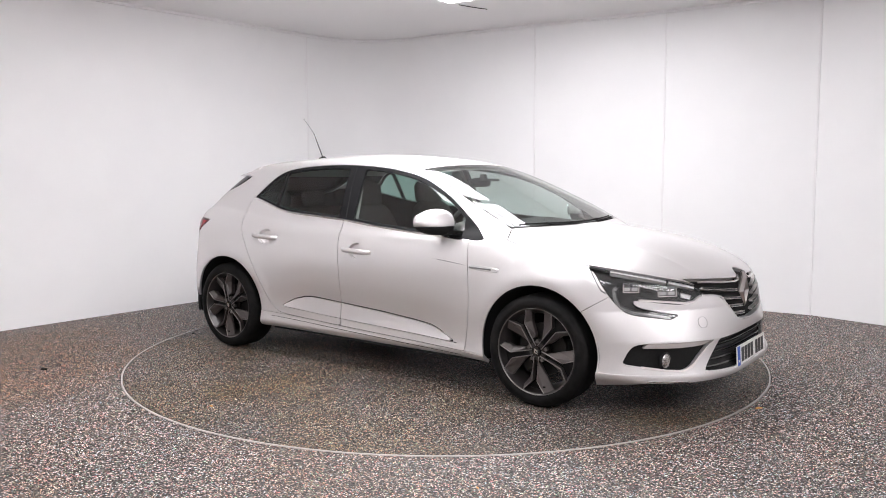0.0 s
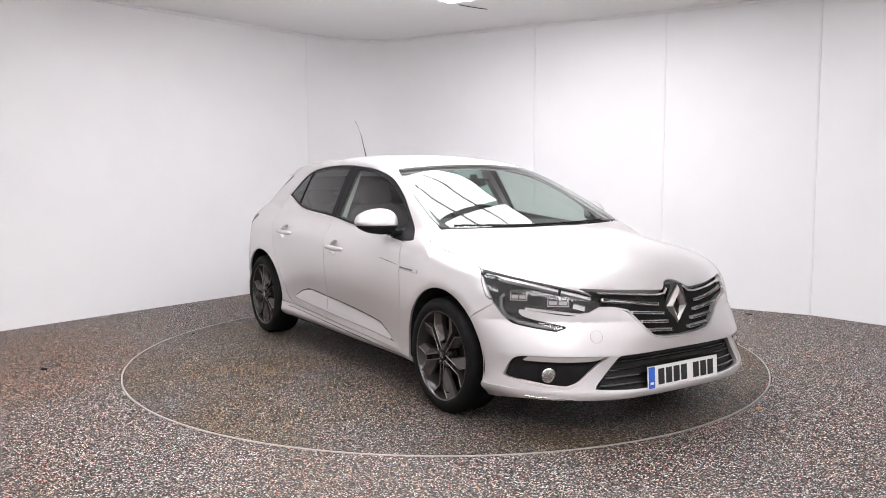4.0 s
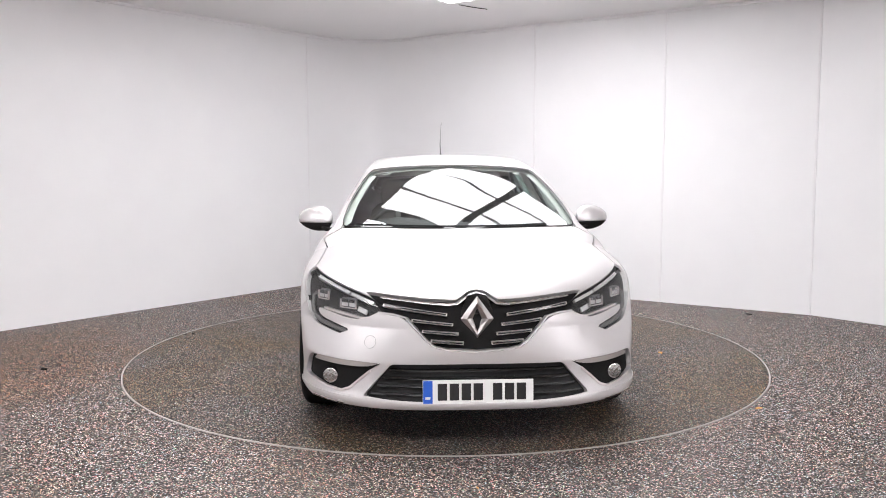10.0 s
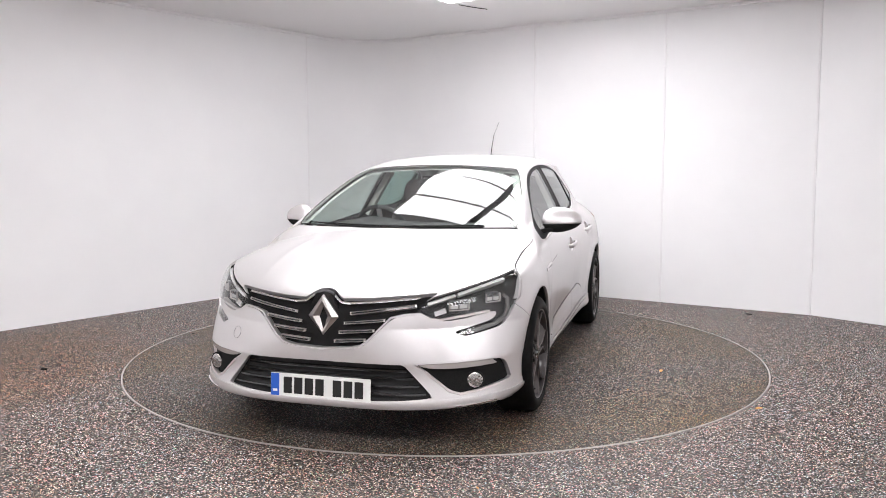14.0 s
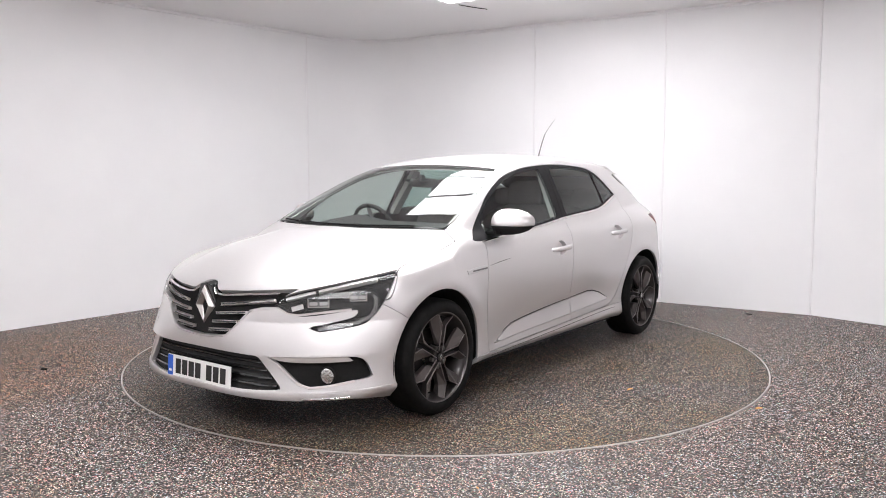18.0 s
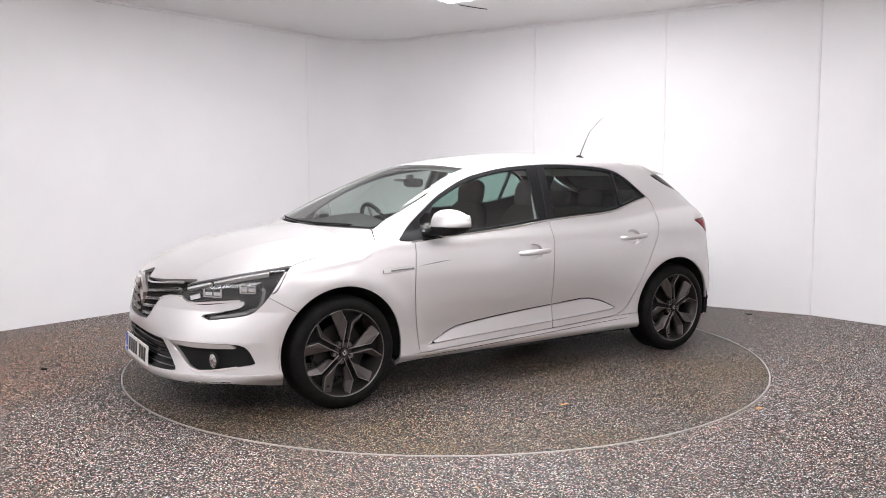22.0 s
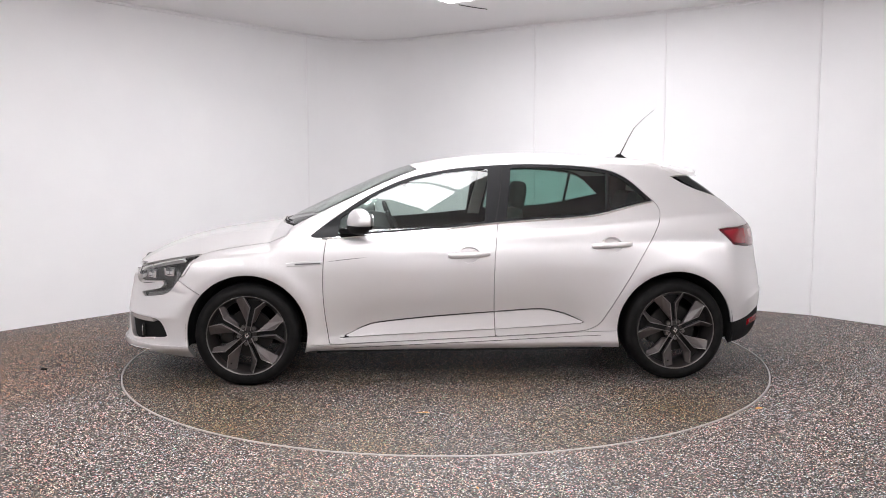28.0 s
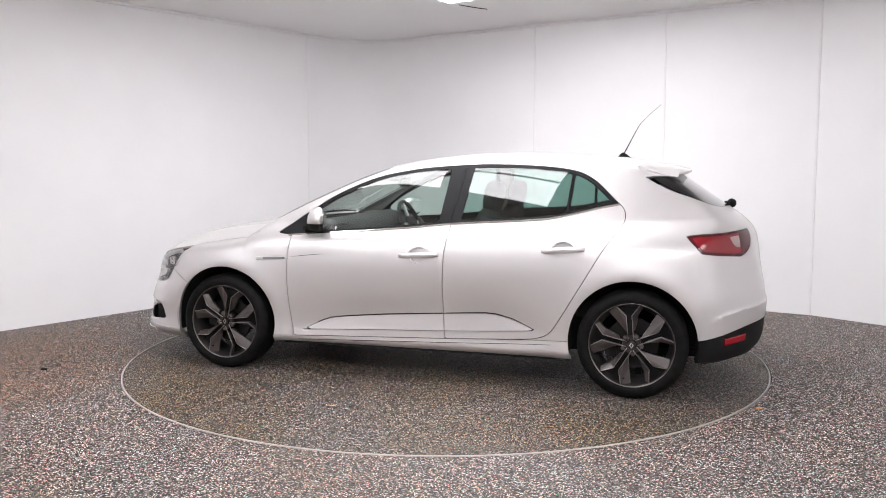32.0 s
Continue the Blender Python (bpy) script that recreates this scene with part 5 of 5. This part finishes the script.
def build_wheel():
    """Faces +y. The disc's outer face lies at y = 0.085."""
    w = new("wheel")
    w["label"] = "anthracite five-spoke alloy wheel with low-profile tyre"
    tyre = [(-0.105, 0.240), (-0.112, 0.264), (-0.108, 0.292), (-0.095, 0.310), (-0.075, 0.3165), (0.0, 0.3175), (0.075, 0.3165), (0.091, 0.3085),
            (0.103, 0.295), (0.1065, 0.289), (0.110, 0.283), (0.112, 0.266), (0.1095, 0.256), (0.106, 0.249), (0.102, 0.2440), (0.092, 0.241)]
    part("tyre", mesh_of("tyre", *lathe(tyre, 96), RUBBER, smooth=True), None, w, "black low-profile tyre")
    rim = [(0.090, 0.2455), (0.101, 0.2455), (0.103, 0.2425), (0.099, 0.2385), (0.085, 0.2355), (0.070, 0.228), (0.03, 0.207), (-0.05, 0.205), (-0.10, 0.226)]
    part("rim", mesh_of("rim", *lathe(rim, 96), RIM_DARK, smooth=True), None, w)
    lip = [(0.1015, 0.2465), (0.1042, 0.2445), (0.1035, 0.2420), (0.1002, 0.2390)]
    part("rim_lip", mesh_of("rim_lip", *lathe(lip, 96), RIM_EDGE, smooth=True), None, w, "bright machined rim lip")
    funnel = [(0.12, 0.060), (0.45, 0.048), (0.700, 0.038), (0.955, 0.235), (0.985, -0.04), (0.93, -0.315), (0.70, -0.095), (0.45, -0.062), (0.12, -0.062)]
    facet = [(0.26, 0.054), (0.45, 0.050), (0.700, 0.040), (0.955, 0.237), (0.855, 0.445), (0.52, 0.215)]
    left = [(0.12, 0.062), (0.700, 0.040), (0.955, 0.237)]
    right = [(0.12, -0.062), (0.70, -0.097), (0.93, -0.318)]
    for i in range(5):
        at = pose(0, 0, 0, 0, 72 * i, 0)
        if i == 0:
            s = part("spoke", plate_solid(funnel, 0.035, 0.070, tops=[0.070, 0.062, 0.052, 0.056, 0.056, 0.056, 0.052, 0.062, 0.070]), RIM_WELL, w, bevel=0.0015)
            q = part("spoke_face", plate_solid(facet, 0.05, 0.085, tops=[0.080, 0.088, 0.092, 0.090, 0.070, 0.066]), RIM_FACE, w, "grey machined spoke face", bevel=0.0015)
            side = [(0.30, -0.066), (0.70, -0.101), (0.93, -0.322), (0.89, -0.40), (0.66, -0.225), (0.34, -0.125)]
            u = part("spoke_side", plate_solid(side, 0.03, 0.08, tops=[0.082, 0.088, 0.090, 0.066, 0.058, 0.056]), RIM_FACE, w)
            ribs = []
            for line in (left, right):
                p = [(b * RIM_R, 0.088 if k < 2 else 0.092, a * RIM_R) for k, (a, b) in enumerate(line)]
                ribs.append(part("spoke_edge", mesh_of("spoke_edge", *tube([tuple(x) for x in dense(p, 0.012)], 0.0030, 6), RIM_EDGE2, smooth=True), None, w))
            first = [s, q, u] + ribs
        else:
            for o in first:
                c = new(o.name.split(".")[0], o.data)
                c.parent = w
                c.matrix_basis = at
                if "label" in o:
                    c["label"] = o["label"]
    bm = bmesh.new()
    bmesh.ops.create_cone(bm, cap_ends=True, segments=40, radius1=0.062, radius2=0.052, depth=0.05)
    part("hub", bm, RIM_DARK, w, at=pose(0, 0.055, 0, -90, 0, 0), bevel=0.003)
    bm = bmesh.new()
    bmesh.ops.create_cone(bm, cap_ends=True, segments=32, radius1=0.029, radius2=0.026, depth=0.014)
    part("centre_cap", bm, GLOSS_BLACK, w, at=pose(0, 0.086, 0, -90, 0, 0), bevel=0.002)
    d = bmesh.new()
    out, inn = [(0, 0.019), (0.013, 0), (0, -0.019), (-0.013, 0)], [(0, 0.009), (0.006, 0), (0, -0.009), (-0.006, 0)]
    for i in range(4):
        j = (i + 1) % 4
        d.faces.new([d.verts.new((x, 0.0945, z)) for x, z in (out[i], out[j], inn[j], inn[i])])
    e = bmesh.ops.extrude_face_region(d, geom=d.faces[:])
    for x in e["geom"]:
        if isinstance(x, bmesh.types.BMVert):
            x.co.y = 0.0925
    part("cap_mark", d, CHROME, w)
    bolt = None
    for i in range(5):
        a = radians(72 * i + 36)
        at = pose(0.056 * math.sin(a), 0.074, 0.056 * math.cos(a), -90, 0, 0)
        if bolt is None:
            bm = bmesh.new()
            bmesh.ops.create_cone(bm, cap_ends=True, segments=12, radius1=0.0125, radius2=0.0105, depth=0.02)
            bolt = part("wheel_bolt", bm, RIM_EDGE, w, at=at, bevel=0.001)
        else:
            c = new("wheel_bolt", bolt.data)
            c.parent = w
            c.matrix_basis = at
    disc = [(-0.005, 0.06), (0.012, 0.06), (0.014, 0.148), (-0.008, 0.148), (-0.005, 0.06)]
    part("brake_disc", mesh_of("brake_disc", *lathe(disc, 64), DISC_STEEL, smooth=False), None, w)
    bm = box(0.085, 0.165, -0.03, 0.03, -0.07, 0.07)
    part("brake_caliper", bm, DISC_STEEL, w, bevel=0.012)
    part("valve", mesh_of("valve", *tube([(0.07, 0.07, -0.195), (0.068, 0.098, -0.188)], 0.004, 8), TRIM_BLACK, smooth=True), None, w)
    return w


def build_wheels():
    w = build_wheel()
    w.parent = CAR
    spots = [(0.0, 0.795, 0, -10), (-WHEELBASE, 0.793, 0, 8), (0.0, -0.795, 180, 35), (-WHEELBASE, -0.793, 180, 18)]
    for i, (x, y, turn, spin) in enumerate(spots):
        m = pose(x, y, TYRE_R, 0, 0, turn) @ pose(0, 0, 0, 0, spin, 0)
        if i == 0:
            w.matrix_basis = m
        else:
            copy_thing(w, m)
    # wheel-arch liners
    for wx in (0.0, -WHEELBASE):
        for s in (1, -1):
            v, f = [], []
            n = 40
            for i in range(n + 1):
                a = math.pi * (-0.07 + 1.14 * i / n)
                for y, r in ((0.50, 0.355), (0.62, 0.385), (0.875, 0.378)):
                    v.append((wx + r * math.cos(a), s * y, 0.322 + r * math.sin(a)))
            for i in range(n):
                for j in range(2):
                    f.append((3 * i + j, 3 * i + j + 1, 3 * i + 4 + j, 3 * i + 3 + j))
            c = len(v)
            v.append((wx, s * 0.50, 0.322))
            for i in range(n):
                f.append((c, 3 * i, 3 * i + 3))
            part("wheel_arch_liner", mesh_of("wheel_arch_liner", v, f, WELL_BLACK), None, CAR)


build_wheels()


# ---------------------------------------------------------------- cabin and underside
def inner_shell():
    """The inner faces of body and roof."""
    v, f = skin_grid(100, 30, 100)
    v = v - skin_normal(v) * 0.032
    v[np.abs(v[:, 1]) < 0.004, 1] = 0
    v, f = clip(v, f, v[:, 2] - 0.20)
    for wx in (0.0, -WHEELBASE):
        s = np.hypot(v[:, 0] - wx, v[:, 2] - 0.322) - 0.40
        v, f = clip(v, f, np.where(v[:, 1] > 0.42, s, 1.0))
    s = inside(DLO, v[:, 0], v[:, 2]) - 0.012
    v, f = clip(v, f, np.where(v[:, 1] > 0.3, -s, 1.0))
    s = np.where(v[:, 0] > -1.3, np.minimum(inside(SCREEN, v[:, 0], v[:, 1]), v[:, 2] - 0.93), -1)
    v, f = clip(v, f, -s + np.where((v[:, 0] > -1.02) & (v[:, 0] < -0.36) & (v[:, 1] > 0.4), 0.050, 0.008))
    s = np.where(v[:, 0] < -2.72, inside(REAR_GLASS, v[:, 1], v[:, 2]), -1)
    v, f = clip(v, f, -s - 0.004)
    for name, mat, sel in (("cabin_lining", CABIN_DARK, -1), ("headlining", LINING, 1)):
        a, b = clip(v, f, sel * (v[:, 2] - 0.97 - 0.10 * (v[:, 0] < -1.1) - 0.20 * (v[:, 0] < -1.6)))
        vv = np.concatenate([a, a * (1, -1, 1)])
        ff = np.concatenate([b, (b + len(a))[:, ::-1]])
        part(name, mesh_of(name, vv, ff, mat, smooth=True), None, CAR)


def cushion(w, d, h, r=0.05, full=3.2):
    """A stuffed block with swelling faces and soft edges."""
    bm = bmesh.new()
    bmesh.ops.create_cube(bm, size=2.0)
    bmesh.ops.subdivide_edges(bm, edges=bm.edges[:], cuts=7, use_grid_fill=True)
    for q in bm.verts:
        x, y, z = q.co
        k = (abs(x) ** full + abs(y) ** full + abs(z) ** full) ** (-1.0 / full)
        q.co = (x * k * d / 2, y * k * w / 2, z * k * h / 2)
    return bm


def build_cabin():
    inner_shell()
    part("floor_pan", box(-3.15, 0.70, -0.52, 0.52, 0.19, 0.24), WELL_BLACK, CAR, bevel=0.01)
    for s in (1, -1):
        part("floor_side", box(-2.22, -0.42, s * 0.68 - 0.15, s * 0.68 + 0.15, 0.19, 0.235), WELL_BLACK, CAR)
    # dashboard
    bm = bmesh.new()
    prof = [(-0.22, 0.93), (-0.34, 0.965), (-0.52, 0.972), (-0.70, 0.985), (-0.80, 0.965), (-0.86, 0.90), (-0.88, 0.62), (-0.25, 0.60)]
    k = np.linspace(-0.66, 0.66, 15)
    rows = []
    for y in k:
        hump = 0.035 * bump(y, -0.37, 0.16)
        rows.append([bm.verts.new((x - 0.06 * (y / 0.66) ** 2, y, z + (hump if 0.5 < -x < 0.82 else 0) - 0.02 * (abs(y) / 0.66) ** 4)) for x, z in prof])
    for a, b in zip(rows[:-1], rows[1:]):
        for i in range(len(prof)):
            j = (i + 1) % len(prof)
            bm.faces.new((a[i], b[i], b[j], a[j]))
    bm.faces.new(rows[0])
    bm.faces.new(rows[-1][::-1])
    part("dashboard", bm, CABIN_DARK, CAR, "dark grey dashboard", smooth=True)
    part("centre_screen", box(-0.905, -0.885, -0.10, 0.10, 0.70, 0.93), GLOSS_BLACK, CAR, bevel=0.006)
    # steering wheel on the right-hand side
    st = new("steering_wheel")
    st.parent = CAR
    st["label"] = "black three-spoke steering wheel"
    st.matrix_basis = pose(-0.885, -0.37, 0.905, 0, -68, 0)
    ring = [(0.185 * math.cos(a), 0.185 * math.sin(a), 0) for a in np.linspace(0, 2 * math.pi, 41)]
    part("wheel_rim", mesh_of("wheel_rim", *tube(ring, 0.0155, 10), CABIN_DARK, smooth=True), None, st)
    part("boss", cushion(0.16, 0.13, 0.05, 0.02), CABIN_DARK, st, at=pose(0, 0, 0.01), smooth=True)
    for a in (0, 180, 270):
        part("wheel_spoke", box(0.05, 0.18, -0.017, 0.017, -0.008, 0.008), SATIN, st, at=pose(0, 0, 0, 0, 0, a + 90), bevel=0.003)
    # seats
    for y in (0.365, -0.365):
        s = new("front_seat")
        s.parent = CAR
        s["label"] = "black cloth front seat with headrest"
        s.matrix_basis = pose(-1.30, y, 0.25)
        part("seat_base", cushion(0.50, 0.52, 0.18, 0.06), SEAT_CLOTH, s, at=pose(0, 0, 0.24, 0, -6, 0), smooth=True)
        part("seat_back", cushion(0.48, 0.15, 0.62, 0.06), SEAT_CLOTH, s, at=pose(-0.33, 0, 0.54, 0, -18, 0), smooth=True)
        part("headrest", cushion(0.28, 0.11, 0.21, 0.05), SEAT_CLOTH, s, at=pose(-0.43, 0, 0.895, 0, -10, 0), smooth=True)
        for q in (-0.06, 0.06):
            part("headrest_post", mesh_of("headrest_post", *tube([(-0.415, q, 0.74), (-0.428, q, 0.86)], 0.006, 8), CHROME, smooth=True), None, s)
    b = new("rear_bench")
    b.parent = CAR
    b["label"] = "black cloth rear bench with headrests"
    b.matrix_basis = pose(-2.28, 0, 0.25)
    part("bench_base", cushion(1.22, 0.50, 0.20, 0.06), SEAT_CLOTH, b, at=pose(0.05, 0, 0.22), smooth=True)
    part("bench_back", cushion(1.18, 0.15, 0.58, 0.05), SEAT_CLOTH, b, at=pose(-0.25, 0, 0.50, 0, -20, 0), smooth=True)
    for y in (-0.38, 0.0, 0.38):
        part("bench_headrest", cushion(0.24, 0.09, 0.15, 0.04), SEAT_CLOTH, b, at=pose(-0.37, y, 0.84, 0, -14, 0), smooth=True)
    # inner mirror and sensor housing
    m = new("inner_mirror")
    m.parent = CAR
    m["label"] = "black inner rear-view mirror"
    part("mirror_body", cushion(0.25, 0.03, 0.065, 0.014), CABIN_DARK, m, at=pose(-0.98, 0.0, 1.235, 0, -10, 0), smooth=True)
    part("mirror_stem", box(-0.975, -0.93, -0.02, 0.02, 1.25, 1.292), CABIN_DARK, m, bevel=0.006)
    part("sensor_box", box(-0.96, -0.86, -0.07, 0.07, 1.245, 1.262), CABIN_DARK, m, at=pose(0, 0, 0), bevel=0.005)
    # rear apron reflectors
    for s in (1, -1):
        p = side_points(dense([(-3.18, 0.341), (-3.295, 0.353)], 0.015))
        strip("rear_reflector", p, 0.020, 0.004, 0.012, RED_LENS, mirror=s < 0, label="red rear bumper reflector")


build_cabin()


# ---------------------------------------------------------------- what moves
def turned(t, offset=(0, 0), z=0.0):
    a = HEADING_0 + TURN_RATE * t
    m = pose(0, 0, 0, 0, 0, a)
    return m @ pose(offset[0], offset[1], z)


def motions():
    times = [0, 2, 4, 6, 8, 10, 12, 14, 16, 18, 20, 22, 24, 26, 28, 30, 32]
    walk(CAR, [(t, turned(t, (AXLE_X, AXLE_Y), DECK_Z)) for t in times])
    walk(TURNTABLE, [(t, turned(t)) for t in times])
    for ob, x, y in RIDERS:
        walk(ob, [(t, turned(t, (x, y), DECK_Z)) for t in times])


motions()
